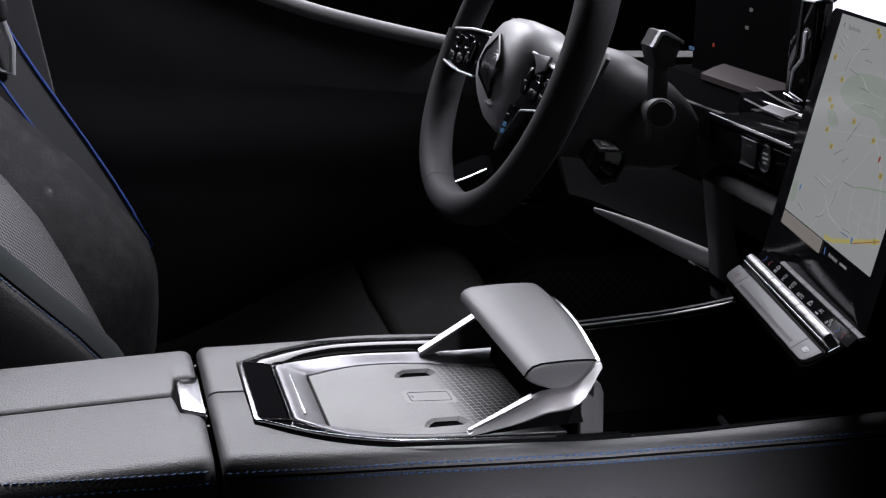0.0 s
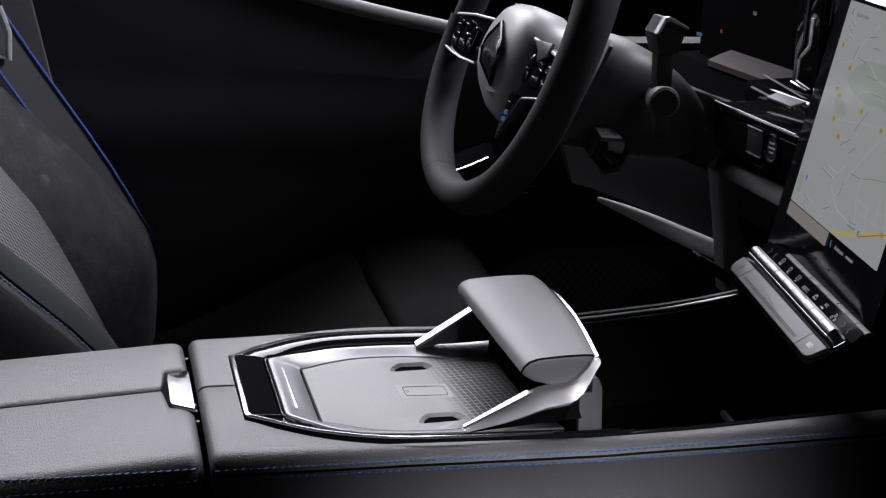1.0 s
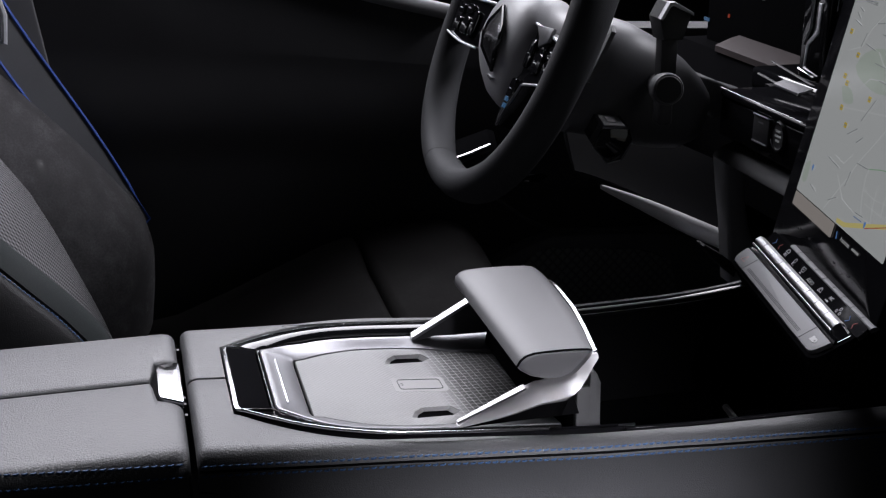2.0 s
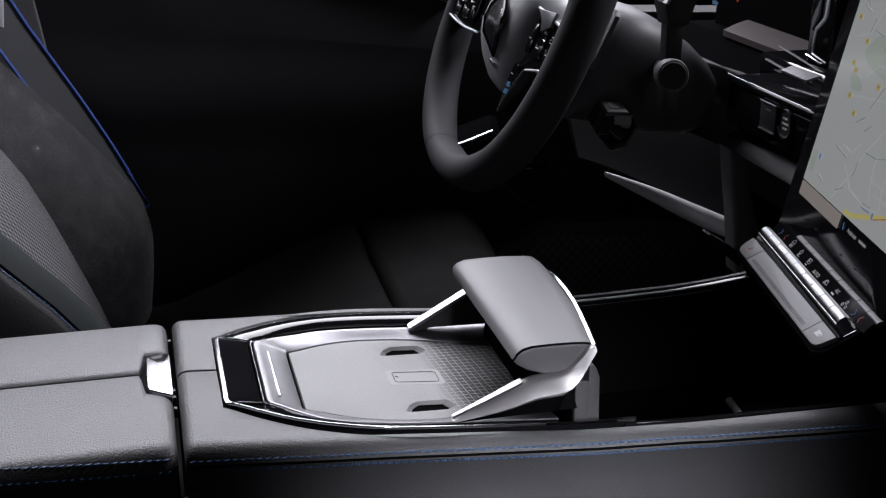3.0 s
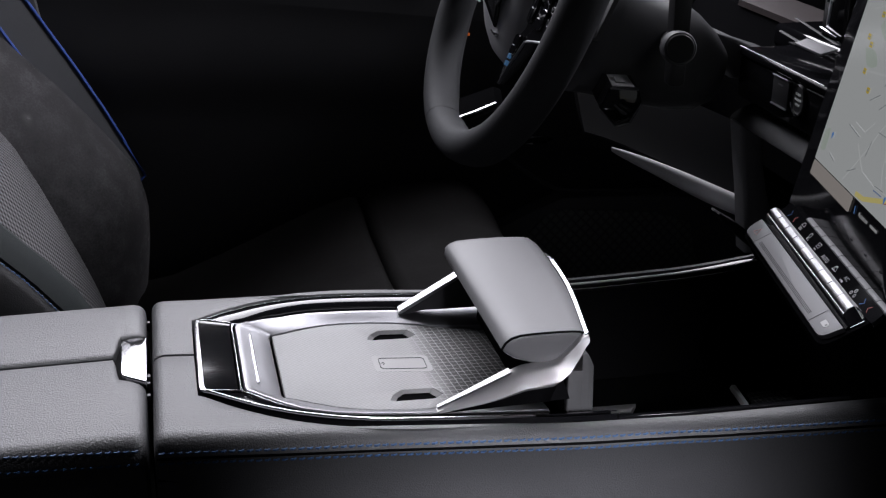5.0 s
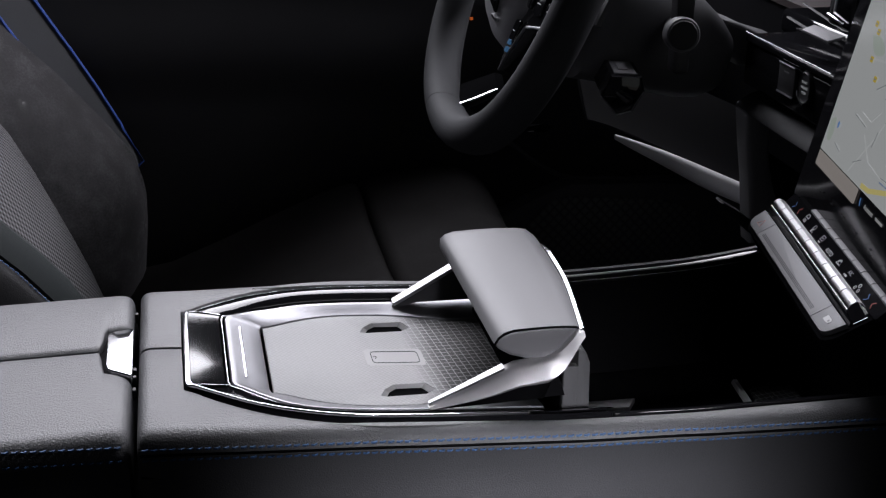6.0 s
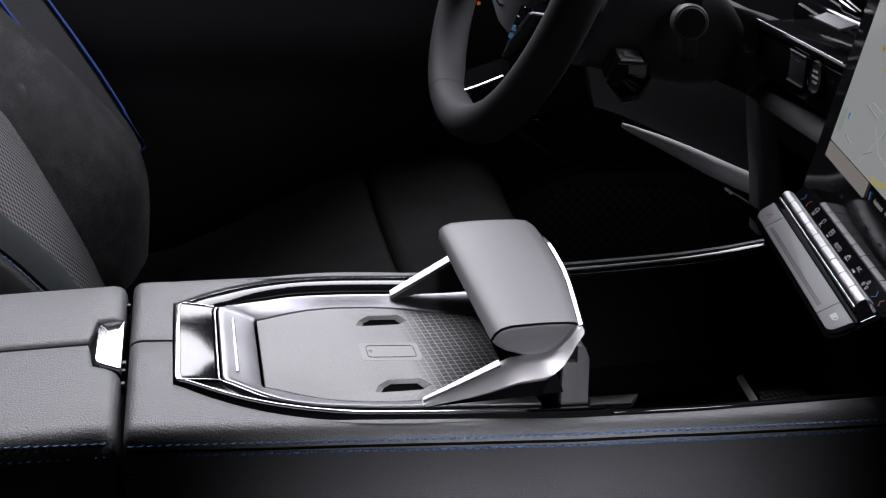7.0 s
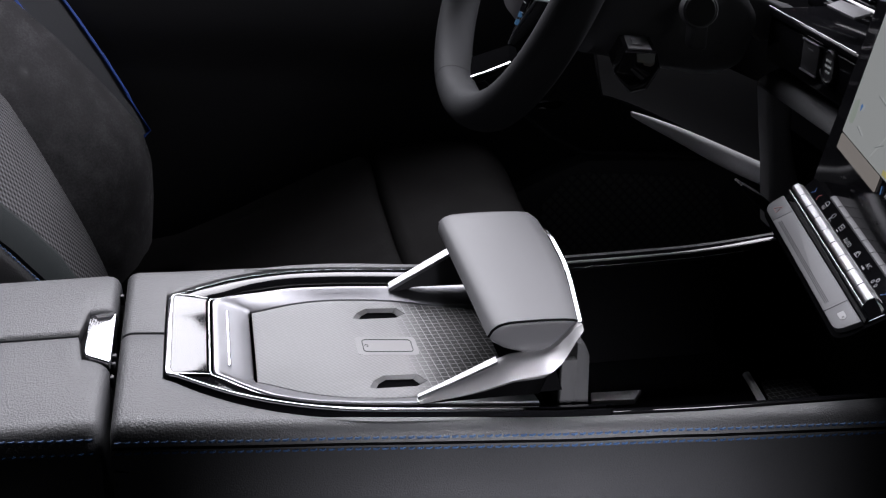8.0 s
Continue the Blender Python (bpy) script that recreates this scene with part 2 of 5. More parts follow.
def round_rect(w0, h0, w1, h1, r, n=4):
    """The corners of a rectangle in two local axes, rounded by r."""
    out = []
    for cx, cy, a0 in ((w1 - r, h1 - r, 0), (w0 + r, h1 - r, 90), (w0 + r, h0 + r, 180), (w1 - r, h0 + r, 270)):
        out += [(cx + r * math.cos(radians(a0 + 90 * k / n)), cy + r * math.sin(radians(a0 + 90 * k / n))) for k in range(n + 1)]
    return out


def curve_of(*knots):
    xs, ys = zip(*knots)

    def f(x):
        return float(sum(np.interp(x + d, xs, ys) * w for d, w in ((-0.008, 0.25), (0, 0.5), (0.008, 0.25))))

    return f


near_top = curve_of((0.05, 0.4763), (0.08, 0.4745), (0.30, 0.4550), (0.366, 0.4488), (0.46, 0.4437), (0.66, 0.4390))
far_top = curve_of((0.05, 0.4763), (0.08, 0.4745), (0.30, 0.4550), (0.36, 0.4535), (0.47, 0.4542), (0.54, 0.4555), (0.58, 0.4580), (0.62, 0.4625), (0.66, 0.4680))


def top_z(x, side=-1):
    """The height of the console's top: it falls gently from the armrest; the driver's side then runs level."""
    return near_top(x) if side < 0 else far_top(x)


outer_half = curve_of((0.05, 0.110), (0.10, 0.114), (0.16, 0.122), (0.22, 0.129), (0.30, 0.131), (0.66, 0.132))
bezel_half = curve_of((0.097, 0.060), (0.1087, 0.071), (0.12, 0.080), (0.1416, 0.0937), (0.16, 0.1025), (0.187, 0.111), (0.22, 0.1165), (0.25, 0.1178), (0.30, 0.1168), (0.66, 0.1165))
chrome_half = curve_of((0.099, 0.0570), (0.1055, 0.0612), (0.12, 0.0716), (0.1416, 0.0857), (0.164, 0.0955), (0.187, 0.1025), (0.21, 0.1070), (0.233, 0.1088), (0.28, 0.1100), (0.66, 0.1100))
tray_half = curve_of((0.128, 0.0535), (0.134, 0.0575), (0.157, 0.0730), (0.175, 0.0808), (0.193, 0.0862), (0.231, 0.0900), (0.277, 0.0907), (0.40, 0.0905))
pad_half = curve_of((0.160, 0.0515), (0.18, 0.0625), (0.20, 0.0705), (0.22, 0.0745), (0.25, 0.0757), (0.275, 0.0738), (0.30, 0.067), (0.36, 0.060))


near_half = curve_of((0.05, 0.1275), (0.10, 0.1285), (0.16, 0.1305), (0.22, 0.1315), (0.30, 0.1335), (0.44, 0.1365), (0.54, 0.1405), (0.66, 0.144))


def side_half(x, side):
    return near_half(x) if side < 0 else outer_half(x)


def u_line(half, x_rear, x_front, lift, n=26, drop=0.0):
    """An open U: from the far front round the rear to the near front, at a height over the console's top."""
    xs = [x_rear + (x_front - x_rear) * (k / (n - 1)) ** 1.4 for k in range(n)]

    def low(x):
        return drop * min(max((x - x_rear) / 0.035, 0), 1)

    far = [(x, YC + half(x), top_z(x, 1) + lift - low(x)) for x in reversed(xs)]
    back = [(x_rear - 0.0015, YC + half(x_rear) * f, top_z(x_rear) + lift) for f in (0.9, 0.45, 0, -0.45, -0.9)]
    near = [(x, YC - half(x), top_z(x) + lift - low(x)) for x in xs]
    return far + back + near


def u_strip(lines):
    return loft(lines, closed=False, caps=False)


# ---- studio and car shell ----
bm = rbox((-1.8, -1.8, -0.45), (2.0, 3.7, -0.40), 0)
setting("studio_floor", bm, STUDIO, "matt black studio floor under the car", "floor")
for nm, lo, hi in (("wall_north", (-1.8, 3.7, -0.45), (2.0, 3.8, 2.9)), ("wall_south", (-1.8, -1.9, -0.45), (2.0, -1.8, 2.9)), ("wall_east", (2.0, -1.9, -0.45), (2.1, 3.8, 2.9)), ("wall_west", (-1.9, -1.9, -0.45), (-1.8, 3.8, 2.9))):
    setting(nm, rbox(lo, hi, 0), STUDIO, "black studio wall around the car", "wall")
setting("ceiling", rbox((-1.9, -1.9, 2.9), (2.1, 3.8, 3.0), 0), STUDIO, "black studio ceiling", "ceiling")
setting("floor", rbox((-1.3, 0.25, -0.05), (1.5, 1.72, 0.0), 0.01), CARPET, "black carpeted car floor", "floor")
setting("firewall", rbox((1.35, 0.25, 0.0), (1.4, 1.72, 0.7), 0.01), CARPET, "black carpeted firewall of the footwell", "wall")
setting("rear_wall", rbox((-1.3, 0.25, 0.0), (-1.25, 1.72, 1.1), 0.01), HEADLINER, "dark rear wall of the cabin", "wall")

# ---- armrest: two padded lids with a chrome latch ----
arm = thing("armrest", (-0.16, YC, 0.30), "grey leather armrest box with two padded lids and chrome latch", "armrest")


def lid_section(x, side, shrink, side_only=False):
    """The cross-section of one lid: seam, flat top, rolled outer edge, side. Towards the latch the seam edge steps back."""
    y0, y1, z1 = 0.0009 + shrink * 0.3 + (0.004 if side > 0 else -0.004), (0.1105 if side > 0 else 0.1265) - shrink, 0.4752 - shrink
    back = min(max((x - 0.0375) / 0.0035, 0), 1)
    y0 += back * ((0.0315 if side > 0 else 0.0330) + max(x - 0.042, 0) * (0.18 if side > 0 else 0.55))
    i2 = y0 + 0.0065
    pts = [(y0, z1 - 0.03), (y0, z1 - 0.0055), (y0 + 0.0010, z1 - 0.0022), (y0 + 0.0032, z1 - 0.0005)]
    pts += [(i2 + (y1 - 0.016 - i2) * f, z1 + 0.0012 * math.sin(math.pi * f)) for f in (0.0, 0.3, 0.65, 1.0)]
    pts += [(y1 - 0.016 + 0.016 * math.sin(radians(a)), z1 - 0.016 + 0.016 * math.cos(radians(a))) for a in (15, 30, 45, 60, 75, 90)]
    pts += [(y1 - 0.0005, z1 - 0.0175), (y1 - 0.006, z1 - 0.019)]
    if side_only:
        pts = [(y1 - 0.006, z1 - 0.0155), (y1, z1 - 0.0162), (y1, z1 - 0.026), (y1 + 0.003, z1 - 0.045), (y1 + 0.010, z1 - 0.070), (y1 + 0.017, z1 - 0.10), (y1 + 0.019, 0.26), (y1 - 0.03, 0.26)]
    return [Vector((x, YC + side * y, z)) for y, z in pts]


for side in (-1, 1):
    rows = []
    for x, s in ((-0.46, 0.004), (-0.452, 0.001), (-0.44, 0), (-0.2, 0), (0.0, 0), (0.030, 0), (0.0365, 0), (0.0385, 0), (0.0400, 0), (0.0415, 0), (0.045, 0), (0.050, 0), (0.055, 0.0008), (0.0583, 0.0025), (0.0600, 0.005), (0.0606, 0.009)):
        rows.append(lid_section(x, side, s))
    part("lid", loft(rows), LEATHER, arm)
    rows = [lid_section(x, side, s, True) for x, s in ((-0.46, 0.004), (-0.44, 0), (0.050, 0), (0.0583, 0.0025), (0.0606, 0.008))]
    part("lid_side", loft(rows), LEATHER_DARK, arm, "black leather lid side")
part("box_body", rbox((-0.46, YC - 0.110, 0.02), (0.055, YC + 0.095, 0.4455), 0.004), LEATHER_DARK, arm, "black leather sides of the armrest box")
part("latch_well", rbox((0.030, YC - 0.045, 0.440), (0.0590, YC + 0.040, 0.4685), 0.001), MATT, arm, "dark well under the latch")
lat = [(0.0425, 0.0235), (0.0440, 0.0300), (0.0475, 0.0325), (0.0606, 0.0350), (0.0612, 0.0330), (0.0612, -0.0395), (0.0604, -0.0415), (0.0470, -0.0315), (0.0440, -0.0285), (0.0428, -0.0220)]
mid = Vector((0.053, 0.0))
rows = [[Vector((mid.x + (x - mid.x) * k, YC + y * k, z - 0.02 * (x - 0.045) ** 2 / 0.02)) for x, y in lat] for k, z in ((0.98, 0.4640), (1.0, 0.4742), (0.99, 0.4752), (0.965, 0.4758), (0.55, 0.4762), (0.1, 0.4763))]
part("latch", loft(rows), CHROME, arm, "polished chrome lid latch")
for y, w in ((-0.020, 0.0045), (-0.031, 0.0035), (-0.050, 0.004), (0.075, 0.004)):
    part("hinge_tooth", rbox((0.0608, YC + y, 0.4600), (0.0634, YC + y + w, 0.4680), 0.0005), PLASTIC_GREY, arm, "small grey hinge tooth")


def stitch_row(ys, zs, x0, x1, out, name, parent):
    """A line of slanted thread stitches."""
    bm = bmesh.new()
    x = x0
    while x < x1:
        side = out
        a = Vector((x, ys(x), zs(x)))
        b = Vector((x + 0.0038, ys(x + 0.0038), zs(x + 0.0038) + 0.0007))
        tube([a + Vector((0, -side * 0.0004, 0)), (a + b) / 2 + Vector((0, side * 0.0005, 0)), b + Vector((0, -side * 0.0004, 0))], 0.0008, 6, bm)
        x += 0.0058
    return part(name, bm, THREAD, parent, "blue thread stitching")


def lid_drop(x):
    return 0.0085 + 0.05 * (x - 0.055)


def lid_y(drop):
    return YC - (0.1265 - 0.016 + math.sqrt(max(0.016 ** 2 - max(0.016 - drop, 0) ** 2, 0))) - 0.0002


for more in (0.0, 0.0088):
    stitch_row(lambda x: lid_y(lid_drop(x) + more), lambda x: 0.4752 - lid_drop(x) - more, -0.10, 0.056, -1, "stitching", arm)

# ---- centre console ----
con = thing("center_console", (0.33, YC, 0.0), "grey leather centre console with gloss black and chrome trim", "console")


def cover_row(x, side, inner, side_only=False):
    z, o = top_z(x, side), side_half(x, side)
    e = min(max((x - 0.0650) / 0.009, 0), 1)
    drop = 0.009 * (1 - math.sqrt(1 - (1 - e) ** 2)) if e < 1 else 0.0
    z -= drop
    r = 0.014
    soft = 1.0 if inner > 0.01 else 0.45
    pts = [(inner, z - 0.010), (inner + 0.0002, z - 0.0040 * soft), (inner + 0.0022 * soft, z - 0.0010 * soft)]
    i2 = inner + 0.0055 * soft
    pts += [(i2 + (o - r - i2) * f, z) for f in (0, 0.25, 0.5, 0.75, 1)]
    pts += [(o - r + r * math.sin(radians(a)), z - r + r * math.cos(radians(a))) for a in (15, 30, 45, 60, 75, 90)]
    if side_only:
        pts = [(o - 0.004, z - r + 0.0006), (o, z - r - 0.0002)]
    else:
        pts += [(o - 0.0005, z - r - 0.0016)]
        return [Vector((x, YC + side * y, zz)) for y, zz in pts]
    pts += [(o + 0.0004, z - r - 0.010), (o + 0.004, z - r - 0.030), (o + 0.011, z - r - 0.055), (o + 0.018, z - r - 0.085), (o + 0.021, 0.26), (o + 0.018, 0.255)]
    return [Vector((x, YC + side * y, zz)) for y, zz in pts]


xs_cover = [0.0650, 0.0657, 0.0672, 0.0698, 0.0740, 0.086, 0.0962]
xs_front = [0.0966, 0.10, 0.105, 0.11] + [0.12 + 0.012 * k for k in range(51)]
for side in (-1, 1):
    rows = [cover_row(x, side, 0.0007) for x in xs_cover] + [cover_row(x, side, bezel_half(x)) for x in xs_front]
    part("top_cover", loft(rows, closed=False, caps=False), LEATHER, con, "grained grey leather cover")
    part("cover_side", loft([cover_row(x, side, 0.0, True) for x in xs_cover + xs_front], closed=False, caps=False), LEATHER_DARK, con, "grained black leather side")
    rows = []
    for x in [0.064 + 0.0545 * k for k in range(13)]:
        o = side_half(x, side)
        rows.append([Vector((x, YC + side * y, zz)) for y, zz in ((o - 0.010, 0.30), (o + 0.012, 0.27), (o + 0.014, 0.254), (o + 0.010, 0.20), (o - 0.01, 0.02), (o - 0.05, 0.02), (o - 0.05, 0.20), (o - 0.03, 0.30))])
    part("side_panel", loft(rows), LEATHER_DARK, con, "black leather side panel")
seam_drop = curve_of((0.05, 0.0108), (0.078, 0.0105), (0.136, 0.0095), (0.208, 0.0082), (0.282, 0.0074), (0.36, 0.0062), (0.44, 0.0057), (0.524, 0.0066), (0.66, 0.0085))


def edge_y(x, drop):
    """How far out the rolled edge of the cover is at a depth under its top."""
    r, o = 0.014, near_half(x)
    return YC - (o - r + math.sqrt(max(r * r - max(r - drop, 0) ** 2, 0)) + max(drop - r, 0) * 0.04)


for more in (0.0, 0.0073):
    stitch_row(lambda x: edge_y(x, seam_drop(x) + more) - 0.0003, lambda x: top_z(x) - seam_drop(x) - more, 0.068, 0.66, -1, "stitching", con)
part("seam", tube([(x, edge_y(x, seam_drop(x) + 0.0036) - 0.0001, top_z(x) - seam_drop(x) - 0.0036) for x in [0.0665 + 0.018 * k for k in range(34)]], 0.0010, 6), BIN, con, "dark seam")
arc_seam = spline([(0.066, 0, 0.4454), (0.079, 0, 0.4430), (0.100, 0, 0.4370), (0.117, 0, 0.4286), (0.134, 0, 0.4208)], 20)
part("seam", tube([(p[0], edge_y(p[0], top_z(p[0]) - p[2]) - 0.0003, p[2]) for p in arc_seam], 0.0008, 6), BIN, con, "curved dark seam")

# gloss bezel, chrome lines, tray walls
XF = 0.352
SIDE = 0.0048


NU = 26


def chrome_out(d):
    return lambda x: chrome_half(x) + d


def tray_out(d):
    return lambda x: tray_half(x) + d


def bezel_mix(f, x_rear):
    """The outline of the bezel at a share f of the way from the chrome line to the tray."""
    return lambda x: min((1 - f) * (chrome_half(x) - 0.0012) + f * (tray_half(x) + 0.0036), 0.0595 + 1.0 * (x - x_rear))


part("bezel_band", u_strip([u_line(lambda x: bezel_half(x) - 0.0002, 0.0978, 0.40, -0.0070), u_line(lambda x: bezel_half(x) - 0.0006, 0.0984, 0.40, -0.0048), u_line(lambda x: bezel_half(x) - 0.0012, 0.0987, 0.40, -0.0043), u_line(chrome_out(0.0005), 0.0991, 0.40, -0.0006), u_line(chrome_out(0.0003), 0.0993, 0.40, -0.005)]), GLOSS, con, "piano black outer band")
part("chrome_line", u_strip([u_line(chrome_out(0.0008), 0.0990, 0.335, -0.0012), u_line(chrome_out(0.0006), 0.0993, 0.335, 0.0006), u_line(chrome_out(0.0002), 0.1004, 0.335, 0.0012), u_line(chrome_out(-0.0004), 0.1028, 0.335, 0.0012), u_line(chrome_out(-0.0008), 0.1033, 0.335, -0.0008)]), CHROME, con, "bright chrome line")
rear = [u_line(lambda x: 0.0603 - 0.10 * (x - 0.1033), x, 0.40, lift)[NU - 1:NU + 6] for x, lift in ((0.1034, 0.0010), (0.110, 0.0005), (0.117, -0.0001), (0.1225, -0.0007), (0.1270, -0.0013), (0.1274, -0.008))]
part("bezel", u_strip(rear), GLOSS, con, "piano black rear bezel")
for s in (-1, 1):
    part("crease_line", tube([Vector((0.1032, YC + s * 0.0606, top_z(0.103) + 0.0010)), Vector((0.115, YC + s * 0.0597, top_z(0.115) + 0.0003)), Vector((0.1275, YC + s * 0.0580, top_z(0.1275) - 0.0013))], 0.0007, 6), CHROME, con, "thin chrome crease line")
far_lines = [u_line(bezel_mix(f, x), x, 0.40, lift) for f, x, lift in ((0.0, 0.1036, 0.0006), (0.25, 0.110, 0.0007), (0.45, 0.1155, 0.0005), (0.62, 0.120, 0.0000), (0.80, 0.1245, -0.0010), (1.0, 0.129, -0.0028), (1.0, 0.1294, -0.010))]
part("bezel", u_strip([r[:NU] for r in far_lines]), GLOSS, con, "piano black side bezel")
near_lines = [u_line(bezel_mix(f, x), x, 0.40, lift, drop=low) for f, x, lift, low in ((0.0, 0.1036, 0.0006, 0.0), (0.34, 0.112, -0.0004, SIDE * 0.22), (1.0, 0.129, -0.0026, SIDE * 0.9), (1.0, 0.1294, -0.010, SIDE))]
part("bezel", u_strip([r[NU + 5:] for r in near_lines]), GLOSS, con, "piano black side bezel")
part("tray_lip", u_strip([u_line(tray_out(0.0040), 0.1280, XF, -0.0060, drop=SIDE * 0.9), u_line(tray_out(0.0036), 0.1284, XF, -0.0022, drop=SIDE * 0.85), u_line(tray_out(0.0030), 0.1290, XF, -0.0016, drop=SIDE * 0.85), u_line(tray_out(0.0022), 0.1298, XF, -0.0017, drop=SIDE * 0.85), u_line(tray_out(0.0018), 0.1302, XF, -0.0060, drop=SIDE * 0.9)]), CHROME, con, "bright lip round the tray")
part("tray_wall", u_strip([u_line(tray_out(0.0010), 0.1314, XF, -0.010, drop=SIDE * 0.5), u_line(tray_out(0.0008), 0.1317, XF, -0.0020, drop=SIDE * 0.85), u_line(tray_out(0.0002), 0.1325, XF, -0.0013, drop=SIDE * 0.85), u_line(tray_out(-0.0012), 0.1345, XF, -0.0013, drop=SIDE * 0.85),
                           u_line(tray_out(-0.0028), 0.1372, XF, -0.0024, drop=SIDE * 0.75), u_line(lambda x: 0.5 * tray_half(x) + 0.5 * pad_half(x) + 0.0002, 0.1475, XF, -0.0062, drop=SIDE * 0.35), u_line(lambda x: pad_half(x) + 0.0028, 0.1575, XF, -0.0096, drop=SIDE * 0.1), u_line(lambda x: pad_half(x) + 0.0018, 0.1585, XF, -0.0104), u_line(lambda x: pad_half(x) + 0.0014, 0.159, XF, -0.015)]), SATIN, con, "satin chrome tray rim")
part("tray_groove", tube([(0.1412, YC + 0.0415 - 0.0092 * k, top_z(0.141) - 0.0039) for k in range(10)], 0.0011, 6, None, 0.6), CHROME, con, "thin bright groove of the tray rim")


def pad_z(x):
    return 0.4568 - 0.09 * (x - 0.16)


xs = [0.1596 + 0.1904 * (k / 21) for k in range(22)]
outline = [Vector((x, YC - pad_half(x), pad_z(x))) for x in xs] + [Vector((x, YC + pad_half(x), pad_z(x))) for x in reversed(xs)]
hexagon = ((0.2375, -0.0082), (0.2412, 0.0005), (0.2487, 0.0080), (0.2735, 0.0100), (0.2794, 0.0003), (0.2710, -0.0066), (0.2412, -0.0096))
slots = [[Vector((x, YC + s * 0.0527 + y, pad_z(x))) for x, y in hexagon] for s in (-1, 1)]
tray = thing("charging_tray", (0.25, YC, 0.43), "grey rubber wireless charging mat with two slots", "phone tray")
part("mat", prism(outline, (0, 0, -0.006), 0.0008, 2, slots), RUBBER, tray)
FIELD = material("plain_grey_rubber", (0.30, 0.30, 0.30), 0.55, 0, 0.2, 1500, "noise", 0.05)
for s in slots:
    c = sum(s, Vector()) / len(s)
    mouth = [Vector((c.x + 0.0022 + (p.x - c.x - 0.0022) * 0.80, c.y + 0.0016 + (p.y - c.y) * 0.80, pad_z(p.x) - 0.0038)) for p in s]
    part("slot_edge", loft([[c + (p - c) * 0.995 + Vector((0, 0, -0.0005)) for p in s], mouth], caps=False), FIELD, tray, "bevelled grey slot edge", 10)
    part("slot", loft([mouth, [p - Vector((0, 0, 0.014)) for p in mouth]]), BIN, tray, "black slot")
icon = [(x, y) for x, y in round_rect(0.2395, -0.0100, 0.2765, 0.0085, 0.003)]
part("mark_field", prism([Vector((x, YC + y, pad_z(x) + 0.00015)) for x, y in round_rect(0.2345, -0.0150, 0.2805, 0.0135, 0.004)], (0, 0, -0.0006)), FIELD, tray, "smooth field round the mark")
eye_mark = [Vector((0.2420 + 0.0013 * math.cos(a), YC - 0.001 + 0.0017 * math.sin(a), pad_z(0.242) + 0.0003)) for a in [math.pi * (0.9 - 0.15 * k) for k in range(10)]]
part("phone_mark", tube(eye_mark, 0.00025, 5), PLASTIC, tray, "fine sign inside the outline")
ring = [Vector((x, YC + y, pad_z(x) + 0.0003)) for x, y in icon]
part("phone_mark", tube(ring + [ring[0]], 0.0003, 5), PLASTIC, tray, "fine outline of a telephone")

# ---- hand rest: a cushion carried by a chrome yoke ----
rest = thing("hand_rest", (0.34, YC, 0.45), "grey leather hand rest on a satin chrome yoke over the tray", "hand rest")
near_prof = [(0.3146, 0.4972), (0.3172, 0.5018), (0.3215, 0.5052), (0.3285, 0.5070), (0.3420, 0.5072), (0.3560, 0.5070), (0.3690, 0.5062), (0.3745, 0.5055), (0.3778, 0.5040), (0.3745, 0.4997), (0.3680, 0.4918), (0.3610, 0.4842), (0.3545, 0.4815), (0.3420, 0.4822), (0.3255, 0.4880), (0.3180, 0.4930)]
far_prof = [(0.3110, 0.5030), (0.3114, 0.5088), (0.3148, 0.5120), (0.3215, 0.5140), (0.3400, 0.5145), (0.3600, 0.5142), (0.3800, 0.5130), (0.3870, 0.5118), (0.3925, 0.5075), (0.3890, 0.5030), (0.3830, 0.4970), (0.3760, 0.4905), (0.3690, 0.4870), (0.3500, 0.4870), (0.3300, 0.4930), (0.3150, 0.4985)]


def rest_ring(y, k=1.0):
    """The cushion's section: it widens towards the driver and bows forward."""
    f = (y - 0.860) / 0.175
    bow = 0.0050 * math.sin(math.pi * min(max(f, 0), 1))
    ring = []
    for (xa, za), (xb, zb) in zip(near_prof, far_prof):
        x, z = xa + (xb - xa) * f, za + (zb - za) * f
        x += bow * min(max((x - 0.335) / 0.04, 0), 1)
        c = (0.348 + 0.003 * f, 0.496 + 0.005 * f)
        ring.append(Vector((c[0] + (x - c[0]) * k, y, c[1] + (z - c[1]) * k)))
    return ring


rows = [rest_ring(y, k) for y, k in ((0.8612, 0.975), (0.8606, 0.992), (0.8616, 1.0), (0.866, 1.0), (0.885, 1.0), (0.905, 1.0), (0.925, 1.0), (0.945, 1.0), (0.965, 1.0), (0.985, 1.0), (1.005, 1.0), (1.020, 1.0), (1.030, 0.995), (1.0345, 0.975), (1.0370, 0.93), (1.0382, 0.86))]
part("cushion", loft(rows), CUSHION, rest, "soft grey leather cushion", 50)
part("end_cap", loft([rest_ring(y, k) for y, k in ((0.8640, 0.972), (0.8604, 0.968), (0.8594, 0.940), (0.8588, 0.80), (0.8584, 0.4), (0.8583, 0.02))]), CUSHION, rest, "smooth grey leather end cap", 60)
part("piping", tube([p + Vector((0, -0.0003, -0.0002)) for p in rest_ring(0.8606, 0.984)[:9]], 0.0010, 6, None, 1.0, (0, 1, 0)), BIN, rest, "dark seam of the cushion")
near_top_line = [(0.2665, 0.4557), (0.2900, 0.4665), (0.3203, 0.4805)]
